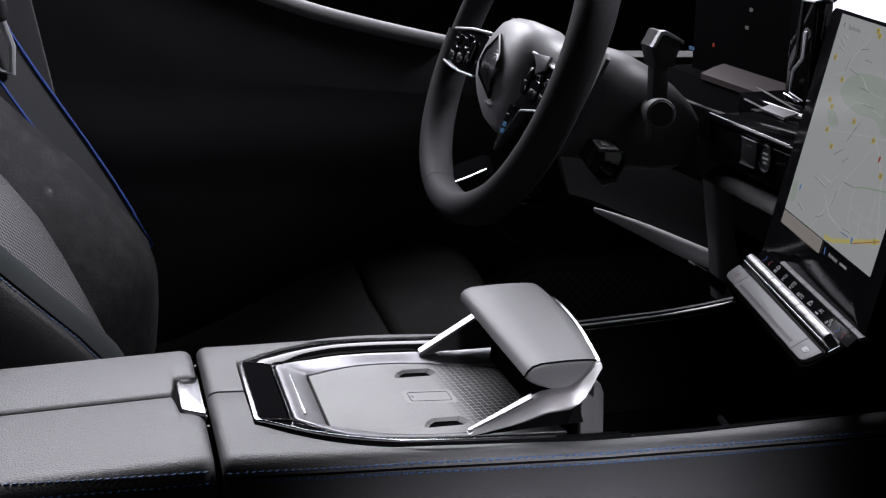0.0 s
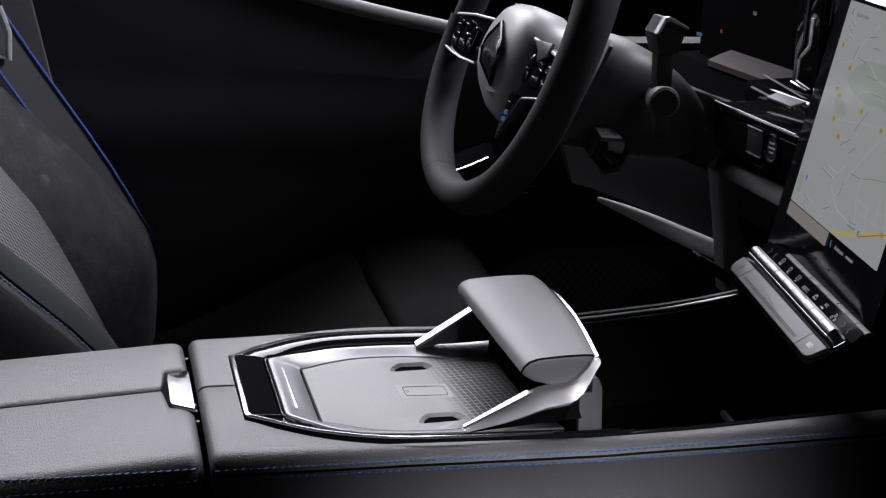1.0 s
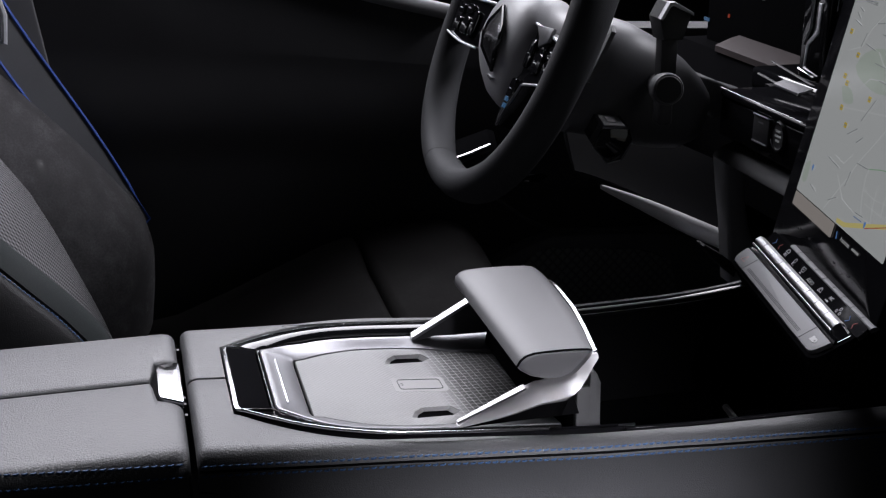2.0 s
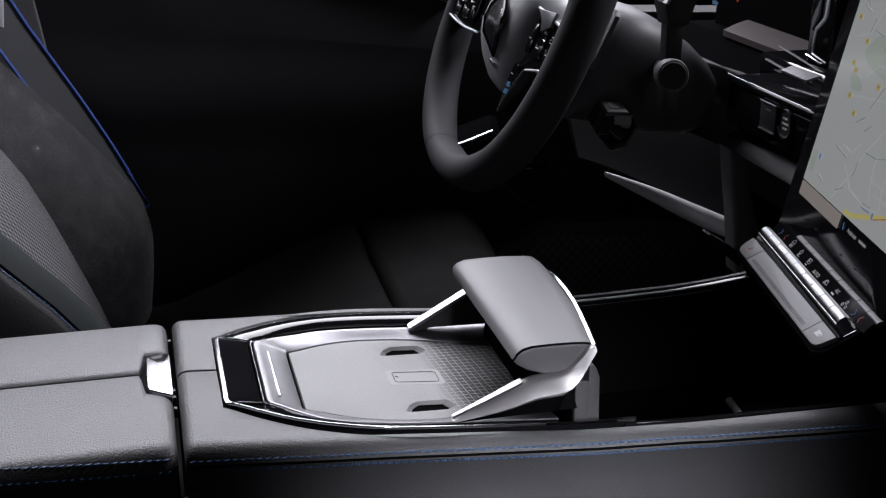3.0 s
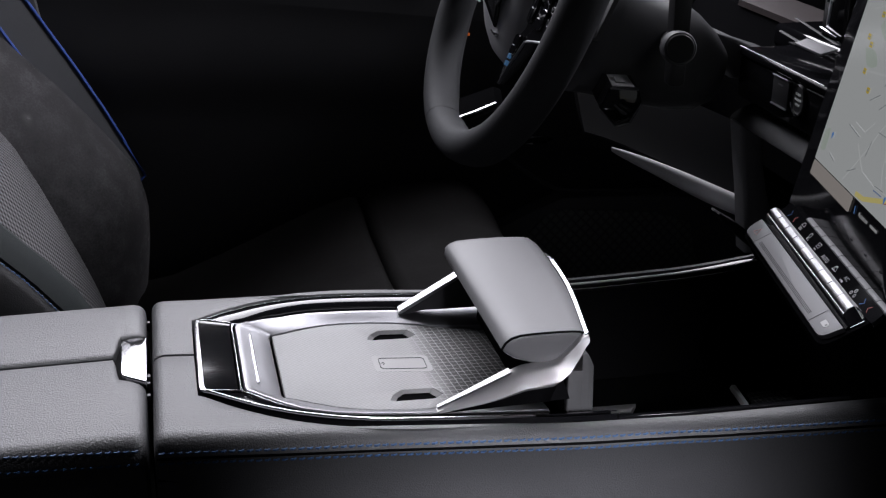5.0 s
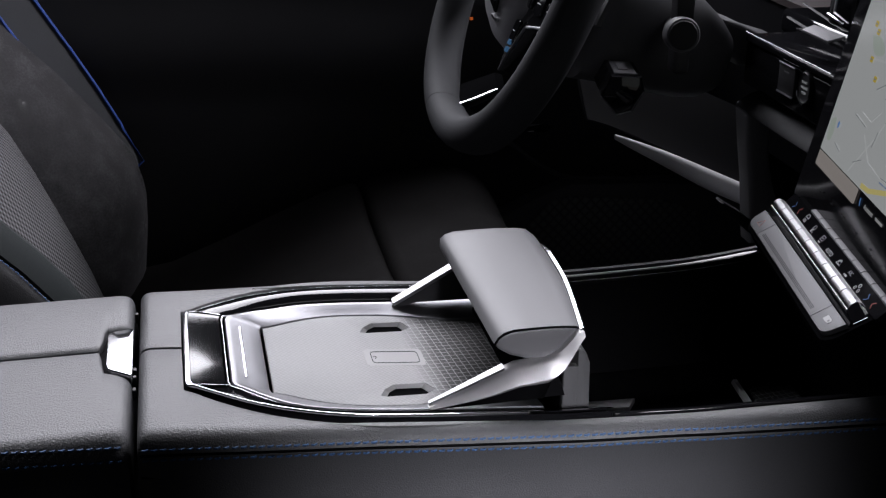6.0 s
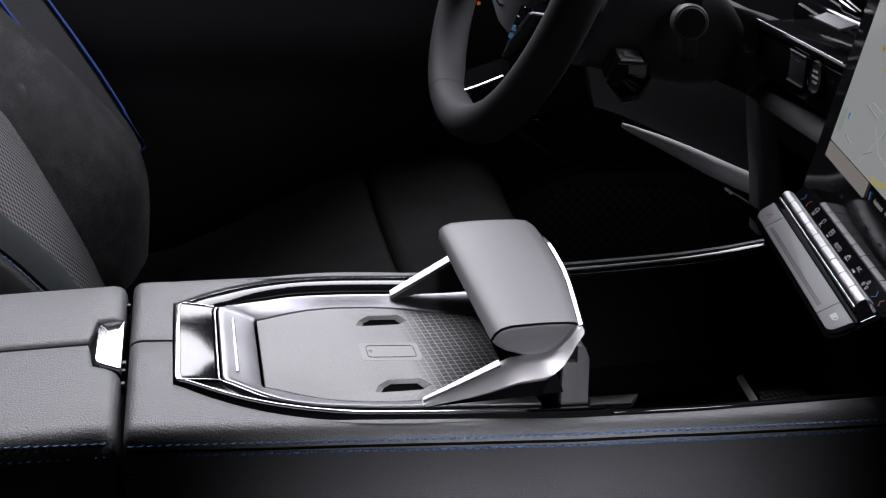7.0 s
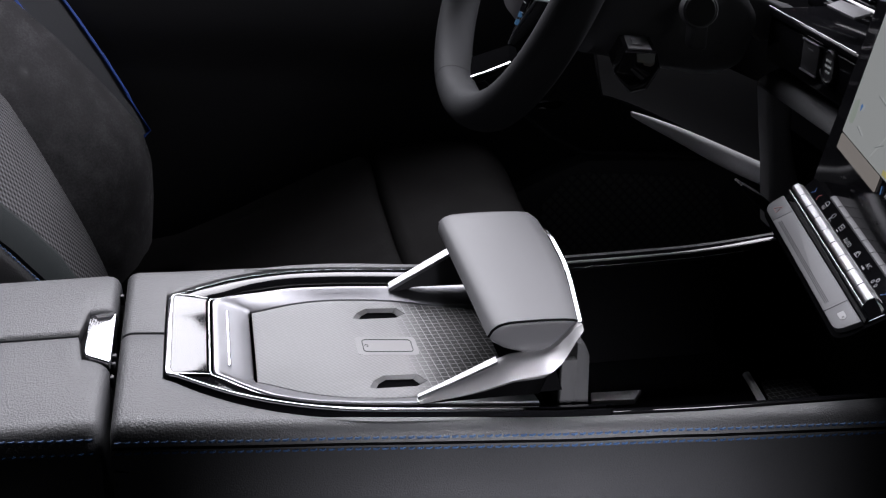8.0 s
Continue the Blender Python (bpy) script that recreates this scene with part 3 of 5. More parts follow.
for y, sgn in ((0.8545, -1), (1.0385, 1)):
    dx, dz = (0.0, 0.0) if sgn < 0 else (0.005, -0.0035)
    rows = []
    for x, zt, zb, w in ((0.2660, 0.4545, 0.4525, 0.003), (0.2740, 0.4582, 0.4530, 0.006), (0.2850, 0.4632, 0.4540, 0.0085), (0.2980, 0.4692, 0.4552, 0.0105), (0.3100, 0.4748, 0.4572, 0.0120), (0.3200, 0.4795, 0.4598, 0.0128), (0.3290, 0.4830, 0.4622, 0.0130), (0.3400, 0.4842, 0.4650, 0.0126), (0.3500, 0.4842, 0.4672, 0.0118), (0.3570, 0.4862, 0.4705, 0.0108), (0.3630, 0.4905, 0.4762, 0.0096), (0.3690, 0.4965, 0.4852, 0.0080), (0.3740, 0.5022, 0.4938, 0.0064), (0.3785, 0.5052, 0.5000, 0.0050)):
        if sgn > 0 and x > 0.345:
            break
        f = (x - 0.265) / 0.11
        x, zt, zb = x + dx * (1 + 0.6 * f), zt + dz + 0.012 * f * (sgn > 0), zb + dz + 0.012 * f * (sgn > 0)
        yi, yo = y - sgn * 0.0055, y + sgn * 0.0005
        g = min(max((x - 0.330) / 0.035, 0), 1)
        zc, foot = zt - (zt - zb) * (0.50 + 0.34 * g), zb if x > 0.350 else min(zb, 0.4530)
        wide = (zt - zc) * (1.15 - 0.62 * g)
        prof = ((yi, zt), (yo, zt), (yo + sgn * wide * 0.30, zt - (zt - zc) * 0.22), (yo + sgn * wide * 0.70, zt - (zt - zc) * (0.62 + 0.03 * g)), (yo + sgn * wide * 0.94, zt - (zt - zc) * 0.92), (yo + sgn * wide, zc), (yo + sgn * wide * 0.95, zc - (zc - foot) * 0.10), (yo, foot), (yi, foot))
        rows.append([Vector((x + 0.001 * (k > 1), yy, zz)) for k, (yy, zz) in enumerate(prof)])
    if sgn < 0:
        # The near arm's dark underside: shade put in as a black piece.
        part("arm_shade", loft([[r[6] + Vector((0, 0.0003, 0)), r[7], r[8], Vector((r[8].x, r[8].y, r[6].z))] for r in rows if r[6].x < 0.359]), BIN, rest, "black piece for the shade under the arm", 50)
        rows = [[*r[:7], Vector((r[8].x, r[8].y, r[6].z))] for r in rows]
    part("arm", loft(rows), ARM if sgn < 0 else PLASTIC, rest, "satin chrome arm" if sgn < 0 else "black arm under a chrome edge", 50)
    tilt = 0.0014 if sgn > 0 else 0.0
    line = [(x + dx * (1 + 0.6 * (x - 0.265) / 0.11), z + dz + 0.012 * (x - 0.265) / 0.11 * (sgn > 0)) for x, z in near_top_line]
    rows = [[Vector((x, y - sgn * 0.0060, z + 0.0006)), Vector((x, y - sgn * 0.0056, z + 0.0012)), Vector((x, y + sgn * w, z + 0.0012 + tilt)), Vector((x, y + sgn * (w + 0.0005), z + 0.0007 + tilt)), Vector((x, y + sgn * (w + 0.0004), z - 0.0004)), Vector((x, y - sgn * 0.0058, z - 0.0022))] for (x, z), w in zip(line, (-0.0025, -0.0004, 0.0014) if sgn < 0 else (0.0012, 0.0016, 0.0020))]
    part("arm_edge", loft(rows), EDGE, rest, "bright chrome edge", 40)
strip = spline([(0.3778, 0.8560, 0.5050), (0.3865, 0.9076, 0.5062), (0.3915, 0.9454, 0.5068), (0.3938, 0.9869, 0.5070), (0.3938, 1.0030, 0.5062), (0.3932, 1.0130, 0.5050)], 22)
part("front_strip", loft([[p + Vector(o) for o in ((-0.0010, 0, 0.0006), (0.0012, 0, 0.0012), (0.0029, 0, -0.0003), (0.0027, 0, -0.0030), (-0.0010, 0, -0.0034))] for p in strip]), CHROME, rest, "chrome strip along the front edge")
under = [(0.338, 0.445), (0.342, 0.476), (0.350, 0.480), (0.362, 0.476), (0.372, 0.445)]
# A black block added to paint the darkness under the cushion.
part("cushion_shade", prism([Vector((x, 0.868, z)) for x, z in under], (0, 0.155, 0), 0.001), BIN, rest, "black block for the shade under the cushion")

DIVIDER = material("grey_grained_plastic", (0.075, 0.075, 0.078), 0.6, 0, 0.6, 900, "noise", 0.1)

# ---- open bin ahead of the hand rest ----
binn = thing("storage_bin", (0.48, YC, 0.30), "open black storage bin in the console, darkened for its inner shade", "storage bin")
X0, X1, HB = 0.352, 0.636, 0.1115
# Floor and walls are so black that the bin's shade is in their colour.
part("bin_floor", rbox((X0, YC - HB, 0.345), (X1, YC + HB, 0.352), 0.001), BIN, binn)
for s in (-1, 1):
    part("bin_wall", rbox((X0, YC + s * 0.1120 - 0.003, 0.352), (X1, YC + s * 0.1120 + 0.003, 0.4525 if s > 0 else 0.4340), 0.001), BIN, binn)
    rail_shape = ((0.1025, -0.006), (0.1028, -0.0015), (0.106, 0.0), (0.1135, 0.0012), (0.1163, 0.0006), (0.1163, -0.006)) if s > 0 else ((0.1088, -0.008), (0.1091, -0.0026), (0.1105, -0.0012), (0.1140, -0.0002), (0.1163, -0.0002), (0.1163, -0.008))
    part("rail", loft([[Vector((x, YC + s * y, top_z(x, s) + z)) for y, z in rail_shape] for x in [0.398 + 0.0095 * k for k in range(27 if s > 0 else 21)]]), GLOSS, binn, "gloss black rail")
    if s > 0:
        part("rail_edge", tube([(x, YC + 0.1060, top_z(x, 1) + 0.0010) for x in [0.398 + 0.0095 * k for k in range(27)]], 0.0014, 8, None, 0.7), WAIST, binn, "satin grey rail edge")
    part("rail_line", tube([(x, YC + s * (0.1030 if s > 0 else 0.1092), top_z(x, s) - 0.0030) for x in [0.40 + 0.0095 * k for k in range(26 if s > 0 else 20)]], 0.0004, 6), SATIN, binn, "thin bright rail line")
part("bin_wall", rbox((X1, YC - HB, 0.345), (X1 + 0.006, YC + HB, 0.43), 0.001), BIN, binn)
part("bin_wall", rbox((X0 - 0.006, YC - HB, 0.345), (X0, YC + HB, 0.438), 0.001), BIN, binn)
div = part("divider", prism([Vector((x, 0.880, z)) for x, z in ((0.374, 0.405), (0.374, 0.4622), (0.3858, 0.4617), (0.3858, 0.405))], (0, 0.006, 0), 0.0008, 2), DIVIDER, binn, "grey cup holder divider")
part("divider_wall", prism([Vector((x, 0.880, z)) for x, z in ((0.3850, 0.405), (0.3850, 0.4750), (0.3885, 0.4752), (0.3912, 0.4725), (0.3945, 0.4640), (0.3962, 0.405))], (0, 0.075, 0), 0.0010, 2), DIVIDER, div, "chamfered wall of the divider")
part("pocket_floor", rbox((0.3742, 0.8862, 0.405), (0.3848, 0.950, 0.440), 0.0006), BIN, div, "black pocket")
part("bin_flap", prism([Vector((x, y, 0.3570)) for x, y in ((0.4350, 0.9880), (0.4715, 0.9850), (0.4820, 0.9990), (0.4385, 1.0015))], (0, 0, -0.006), 0.0008), LIP, binn, "pale grey hinged flap")
part("bin_mat", prism([Vector((x, y, 0.3540)) for x, y in ((0.578, 0.930), (0.6300, 0.930), (0.6310, 0.998), (0.592, 1.003))], (0, 0, -0.003), 0.0006), RUBBER, binn, "grey patterned mat")
part("bin_clip", tube([(0.574, 0.930, 0.354), (0.578, 0.970, 0.355), (0.5815, 1.009, 0.356)], 0.0036, 6), KNEE, binn, "thin pale clip")

# ---- axes of the key panel and of the screen: both are turned a little to the driver ----
EV = Vector((-0.205, -0.979, 0)).normalized()
K0 = Vector((0.6047, 1.0558, 0.4895))
KU = Vector((0.8591, -0.1799, 0.5177)).normalized()
KN = EV.cross(KU).normalized()
KN = KN if KN.z > 0 else -KN


def kp(s, v, h=0.0):
    return K0 + EV * s + KU * v + KN * h


RC = radians(11.5)
FV = Vector((-EV.y, EV.x, 0))
S0 = Vector((0.6617, 1.0533, 0.5523))
SU = Vector((0, 0, 1)) * math.cos(RC) + FV * math.sin(RC)
SN = Vector((0, 0, 1)) * math.sin(RC) - FV * math.cos(RC)


def sp(a, b, h=0.0):
    return S0 + EV * a + SU * b + SN * h


def plate(fr, s0, v0, s1, v1, r, h, d, bev=0.0):
    """A rounded plate in a local frame, its face at height h, d thick."""
    n = fr(0, 0, 1) - fr(0, 0, 0)
    return prism([fr(s, v, h) for s, v in round_rect(s0, v0, s1, v1, r)], -n * d, bev)


def flat(fr, pts, h, d=0.0004):
    n = fr(0, 0, 1) - fr(0, 0, 0)
    return prism([fr(s, v, h) for s, v in pts], -n * d)


def stroke(fr, pts, w, h, d=0.0003, bm=None):
    """A flat line of width w through local points."""
    bm = bm or bmesh.new()
    rows = []
    for i, (s, v) in enumerate(pts):
        a, b = pts[max(i - 1, 0)], pts[min(i + 1, len(pts) - 1)]
        t = Vector((b[0] - a[0], b[1] - a[1])).normalized()
        q = Vector((-t.y, t.x)) * w / 2
        rows.append([fr(s + q.x, v + q.y, h), fr(s - q.x, v - q.y, h), fr(s - q.x, v - q.y, h - d), fr(s + q.x, v + q.y, h - d)])
    return loft(rows, bm=bm)


def letters(text, fr, s, v, size, h, mat, parent, label, du=(1, 0)):
    """Raised letters from s, v in a local frame, along the direction du."""
    cu = bpy.data.curves.new("letters", "FONT")
    cu.body, cu.size, cu.extrude = text, size, 0.0001
    ob = new("letters", cu)
    me = bpy.data.meshes.new_from_object(ob.evaluated_get(bpy.context.evaluated_depsgraph_get()))
    bpy.data.objects.remove(ob)
    bm = bmesh.new()
    bm.from_mesh(me)
    bpy.data.meshes.remove(me)
    for q in bm.verts:
        x, y = q.co.x, q.co.y
        q.co = fr(s + x * du[0] - y * du[1], v + x * du[1] + y * du[0], h + q.co.z)
    return part("lettering", bm, mat, parent, label)


PRINT_WHITE = material("backlit_white_print", (0.75, 0.78, 0.82), 0.6, emit=0.22)

# ---- climate key panel ----
ICON_RED = material("red_print", (0.24, 0.02, 0.015), 0.6, vary=0)
ICON_BLUE = material("blue_print", (0.02, 0.09, 0.27), 0.6, vary=0)
keys = thing("climate_panel", kp(0.11, 0.02, -0.03), "black climate control panel with silver piano keys below the screen", "control panel")
part("housing", plate(kp, -0.0175, -0.0038, 0.2245, 0.0585, 0.012, -0.0040, 0.022, 0.002), BIN, keys, "black housing")
haz = part("hazard_button", prism([kp(s, v) for s, v in ((0.0208, 0.0), (0.0208, 0.0187), (-0.0137, 0.0187), (-0.0142, 0.0175), (-0.0128, 0.0085), (-0.0108, 0.0042), (-0.0070, 0.0012), (-0.0020, 0.0))], KN * -0.004, 0.0004), SILVER, keys, "silver hazard light button")
part("triangle", stroke(kp, [(0.001, 0.006), (0.010, 0.006), (0.0055, 0.013), (0.001, 0.006)], 0.0008, 0.0003), material("pale_red_print", (0.30, 0.15, 0.14), 0.6, vary=0), haz, "pale red warning triangle")
touch = part("touch_bar", plate(kp, 0.0212, 0.0, 0.1872, 0.0187, 0.0006, 0.0, 0.004, 0.0004), SILVER, keys, "silver touch bar")
for v in (0.0034, 0.0046, 0.0058):
    part("groove", plate(kp, 0.0282, v, 0.1785, v + 0.0006, 0.0002, 0.00025, 0.001), PLASTIC, touch, "black line")
lock = part("lock_button", prism([kp(s, v) for s, v in ((0.1877, 0.0187), (0.1877, 0.0), (0.2095, 0.0), (0.2135, 0.0007), (0.2165, 0.0028), (0.2182, 0.0060), (0.2206, 0.0187))], KN * -0.004, 0.0004), SILVER, keys, "silver door lock button")
part("lock_sign", flat(kp, ((0.1985, 0.0070), (0.2060, 0.0070), (0.2085, 0.0082), (0.2092, 0.0095), (0.2085, 0.0108), (0.2060, 0.0120), (0.1985, 0.0120)), 0.0003), ICON, lock, "white lock sign")
part("lock_dot", flat(kp, ((0.2052, 0.0086), (0.2068, 0.0086), (0.2068, 0.0104), (0.2052, 0.0104)), 0.0005), SILVER, lock, "grey dot in the lock sign")
for k in range(9):
    a = -0.0165 + 0.0246 * k
    bm = prism([kp(a + 0.0003, v, h) for v, h in ((0.0272, -0.004), (0.0274, 0.0014), (0.0286, 0.0030), (0.0300, 0.0036), (0.0340, 0.0034), (0.0352, 0.0022), (0.0372, -0.0006), (0.0374, -0.004))], EV * 0.0240, 0.0003)
    key = part("toggle_key", bm, TOGGLE, keys, "brushed metal toggle key", 12)
    part("key_lip", prism([kp(a + 0.0003, v, h) for v, h in ((0.0240, -0.004), (0.0242, 0.0006), (0.0250, 0.0014), (0.0258, 0.0012), (0.0260, -0.004))], EV * 0.0240, 0.0002), TOGGLE, key, "thin bright lower lip")
part("toggle_front", prism([kp(-0.0150, v, h) for v, h in ((0.0196, -0.0055), (0.0200, -0.0030), (0.0236, -0.0004), (0.0240, -0.0055))], EV * 0.2340, 0.0004), GLOSS, keys, "gloss black front of the toggle row")
part("toggle_end", loft([[kp(0.2052, v, h) for v, h in ((0.0236, -0.005), (0.0240, 0.0010), (0.0286, 0.0032), (0.0345, 0.0032), (0.0374, -0.005))], [kp(0.2195, v, h) for v, h in ((0.0232, -0.005), (0.0236, -0.0030), (0.0280, -0.0028), (0.0340, -0.0026), (0.0374, -0.005))]]), GLOSS, keys, "gloss black sloping end of the toggle row")
part("end_line", stroke(kp, [(0.2200, 0.0234), (0.2206, 0.0345)], 0.0008, -0.0028), SATIN, keys, "thin silver end line")


def ks(s, v, h=0.0):
    """The icon strip leans back a little more than the panel."""
    return kp(s, v, h - 0.0012 + (v - 0.0432) * 0.26)


strip_k = part("icon_strip", prism([ks(s, v) for s, v in round_rect(-0.0165, 0.0372, 0.2290, 0.0492, 0.003)], KN * -0.004), GLOSS, keys, "black glass icon strip")
part("strip_end", stroke(ks, [(-0.0150, 0.0374), (-0.0168, 0.0385), (-0.0168, 0.0478)], 0.0006, -0.0004), SATIN, strip_k, "thin silver end line")
H = 0.0004
for s, mat in ((0.0005, ICON_BLUE), (0.1968, ICON_BLUE)):
    part("arrow_sign", stroke(ks, [(s, 0.0455), (s + 0.004, 0.0425), (s, 0.0395)], 0.0008, H), mat, strip_k, "blue arrow sign")
for s in (0.0148, 0.2096):
    part("arrow_sign", stroke(ks, [(s + 0.003, 0.0455), (s, 0.0425), (s + 0.003, 0.0395)], 0.0008, H), ICON_RED, strip_k, "red arrow sign")


def icon(pieces, label):
    bm = bmesh.new()
    for pts, w in pieces:
        stroke(ks, [(s + (q[0] - s) * 0.85, 0.0425 + (q[1] - 0.0425) * 0.85) for q in pts], w * 0.7, H, 0.0003, bm)
    part("sign", bm, ICON, strip_k, label)


def arc(cs, cv, r, a0, a1, n=10):
    return [(cs + r * math.cos(radians(a0 + (a1 - a0) * k / n)), cv + r * math.sin(radians(a0 + (a1 - a0) * k / n))) for k in range(n + 1)]


s = 0.0362
icon([(arc(s, 0.0445, 0.0035, 0, 180), 0.0009), ([(s - 0.0045, 0.0442), (s + 0.0045, 0.0442)], 0.0009)] + [([(s - 0.003 + 0.002 * k, 0.0425), (s - 0.0025 + 0.002 * k, 0.0390)], 0.0008) for k in range(4)], "white rear window heater sign")
s = 0.0598
icon([(arc(s, 0.0440, 0.0026, 0, 360), 0.0009), ([(s - 0.0006, 0.0412), (s - 0.0006, 0.0385)], 0.0024), ([(s + 0.0025, 0.0395), (s + 0.0045, 0.0385)], 0.0009)], "white seat heater sign")
s = 0.0835
icon([([(s - 0.0035, 0.0465), (s + 0.0035, 0.0465), (s + 0.0035, 0.0415), (s - 0.0035, 0.0415), (s - 0.0035, 0.0465)], 0.0008), ([(s - 0.0015, 0.0440), (s + 0.0015, 0.0440)], 0.0012), ([(s - 0.003, 0.0390), (s + 0.002, 0.0390)], 0.0012)], "white windscreen sign")
letters("AUTO", ks, 0.1010, 0.0392, 0.0052, H, ICON, strip_k, "white letters AUTO")
s = 0.1316
icon([([(s - 0.0045, 0.0400), (s - 0.003, 0.0435), (s + 0.002, 0.0440), (s + 0.0045, 0.0405), (s - 0.0045, 0.0400)], 0.0009), (arc(s, 0.0430, 0.0022, 20, 270), 0.0009)], "white air recirculation sign")
letters("A/C", ks, 0.1520, 0.0425, 0.0046, H, ICON, strip_k, "white letters A/C")
icon([([(0.1525, 0.0395), (0.1535, 0.0395)], 0.0022), ([(0.1550, 0.0395), (0.1595, 0.0395)], 0.0022)], "white bars")
s = 0.1794
icon([(arc(s, 0.0440, 0.0018, 0, 360), 0.0009), (arc(s - 0.004, 0.0400, 0.0016, 0, 360), 0.0009), (arc(s + 0.004, 0.0400, 0.0016, 0, 360), 0.0009)], "white fan sign")
for k in range(9):
    a = 0.0250 + 0.0226 * k
    bm = prism([kp(a + 0.0003, v, h) for v, h in ((0.0494, -0.0060), (0.0496, -0.0024), (0.0506, -0.0014), (0.0530, -0.0018), (0.0552, -0.0030), (0.0566, -0.0048), (0.0568, -0.0060))], EV * 0.0220, 0.0003)
    key = part("silver_key", bm, SILVER, keys, "silver key with a hollow face", 40)
    part("key_slit", prism([kp(a + 0.0012, v, h) for v, h in ((0.0552, -0.0034), (0.0553, -0.0026), (0.0558, -0.0029), (0.0560, -0.0040))], EV * 0.0202), PLASTIC, key, "dark slit along the back edge")

# ---- touch screen ----
scr = thing("touch_screen", sp(0.1, -0.05, -0.03), "portrait touch screen showing a lit road map", "touch screen")
part("housing", plate(sp, -0.030, -0.052, 0.236, 0.2115, 0.008, 0.0, 0.022, 0.002), SCREEN_BLACK, scr, "gloss black screen housing")
part("housing_edge", tube([(0.7000, 1.071, 0.762), (0.7000, 1.075, 0.728)], 0.0006, 6), SATIN, scr, "thin bright housing edge")
LIT = 0.38


def lit(name, colour):
    return material(name, colour, 0.2, emit=LIT)


M_MAP, M_BAR, M_GREEN = lit("lit_map", (0.60, 0.62, 0.63)), lit("lit_bar", (0.42, 0.38, 0.36)), lit("lit_park", (0.51, 0.575, 0.52))
M_PRINT = lit("lit_print", (0.45, 0.45, 0.46))
M_ROAD, M_YELLOW, M_AMBER, M_INK = lit("lit_road", (0.65, 0.67, 0.68)), lit("lit_yellow", (0.78, 0.68, 0.26)), lit("lit_badge", (0.66, 0.50, 0.06)), lit("lit_ink", (0.30, 0.32, 0.335))
M_BLUE, M_RED = lit("lit_blue", (0.15, 0.32, 0.7)), lit("lit_red", (0.5, 0.1, 0.1))
the_map = part("map", plate(sp, 0.0, 0.0082, 0.214, 0.2080, 0.001, 0.0010, 0.0008), M_MAP, scr, "lit grey road map")
part("bar", plate(sp, 0.0, -0.0065, 0.1045, 0.0068, 0.001, 0.0010, 0.0008), M_BAR, scr, "lit grey bar")


def patch(pts, mat, name, label, h=0.0012):
    out = spline([*pts, pts[0]], 28)[:-1]
    part(name, flat(sp, [(p.x, p.y) for p in [Vector((q[0], q[1], 0)) for q in out]], h, 0.0002), mat, the_map, label)


patch([(0.046, 0.140, 0), (0.056, 0.153, 0), (0.084, 0.163, 0), (0.125, 0.165, 0), (0.170, 0.160, 0), (0.200, 0.140, 0), (0.165, 0.120, 0), (0.135, 0.130, 0), (0.100, 0.127, 0), (0.062, 0.132, 0)], M_GREEN, "park", "lit green park area")
patch([(0.030, 0.118, 0), (0.050, 0.120, 0), (0.064, 0.110, 0), (0.045, 0.106, 0)], M_GREEN, "park", "lit green park area")
patch([(0.004, 0.036, 0), (0.014, 0.040, 0), (0.016, 0.022, 0), (0.006, 0.020, 0)], M_GREEN, "park", "lit green park area")
for w, line in ((0.0022, [(0.048, 0.102), (0.098, 0.109), (0.141, 0.115), (0.205, 0.122)]), (0.0018, [(0.141, 0.115), (0.160, 0.107), (0.180, 0.087), (0.207, 0.040)]), (0.0012, [(0.147, 0.106), (0.132, 0.088), (0.113, 0.067), (0.101, 0.048), (0.073, 0.012)]),
                (0.0010, [(0.080, 0.046), (0.105, 0.030), (0.135, 0.027), (0.171, 0.029)]), (0.0010, [(0.138, 0.070), (0.136, 0.060), (0.141, 0.043), (0.150, 0.028)]), (0.0008, [(0.141, 0.050), (0.164, 0.048), (0.200, 0.052)]),
                (0.0008, [(0.164, 0.060), (0.166, 0.041), (0.171, 0.029)]), (0.0008, [(0.150, 0.040), (0.195, 0.040)]), (0.0008, [(0.182, 0.070), (0.185, 0.038)]), (0.0010, [(0.085, 0.160), (0.105, 0.150), (0.129, 0.149), (0.170, 0.152)]), (0.0012, [(0.070, 0.124), (0.085, 0.136), (0.110, 0.139), (0.150, 0.134)]),
                (0.0008, [(0.020, 0.150), (0.046, 0.158), (0.055, 0.175), (0.080, 0.196)]), (0.0008, [(0.062, 0.060), (0.085, 0.058), (0.098, 0.070)])):
    part("road", stroke(sp, line, w * 0.75, 0.0014, 0.0002), M_ROAD, the_map, "lit pale road")
part("main_road", stroke(sp, [(0.108, 0.0115), (0.125, 0.0125), (0.160, 0.0230), (0.213, 0.0395)], 0.0042, 0.0015, 0.0002), M_YELLOW, the_map, "lit yellow main road")
part("red_road", stroke(sp, [(0.165, 0.0225), (0.213, 0.0395)], 0.0008, 0.0017, 0.0002), M_RED, the_map, "lit red road line")
part("green_road", stroke(sp, [(0.138, 0.0675), (0.160, 0.0730), (0.190, 0.0780), (0.213, 0.082)], 0.0008, 0.0016, 0.0002), lit("lit_green", (0.3, 0.5, 0.32)), the_map, "lit green road line")
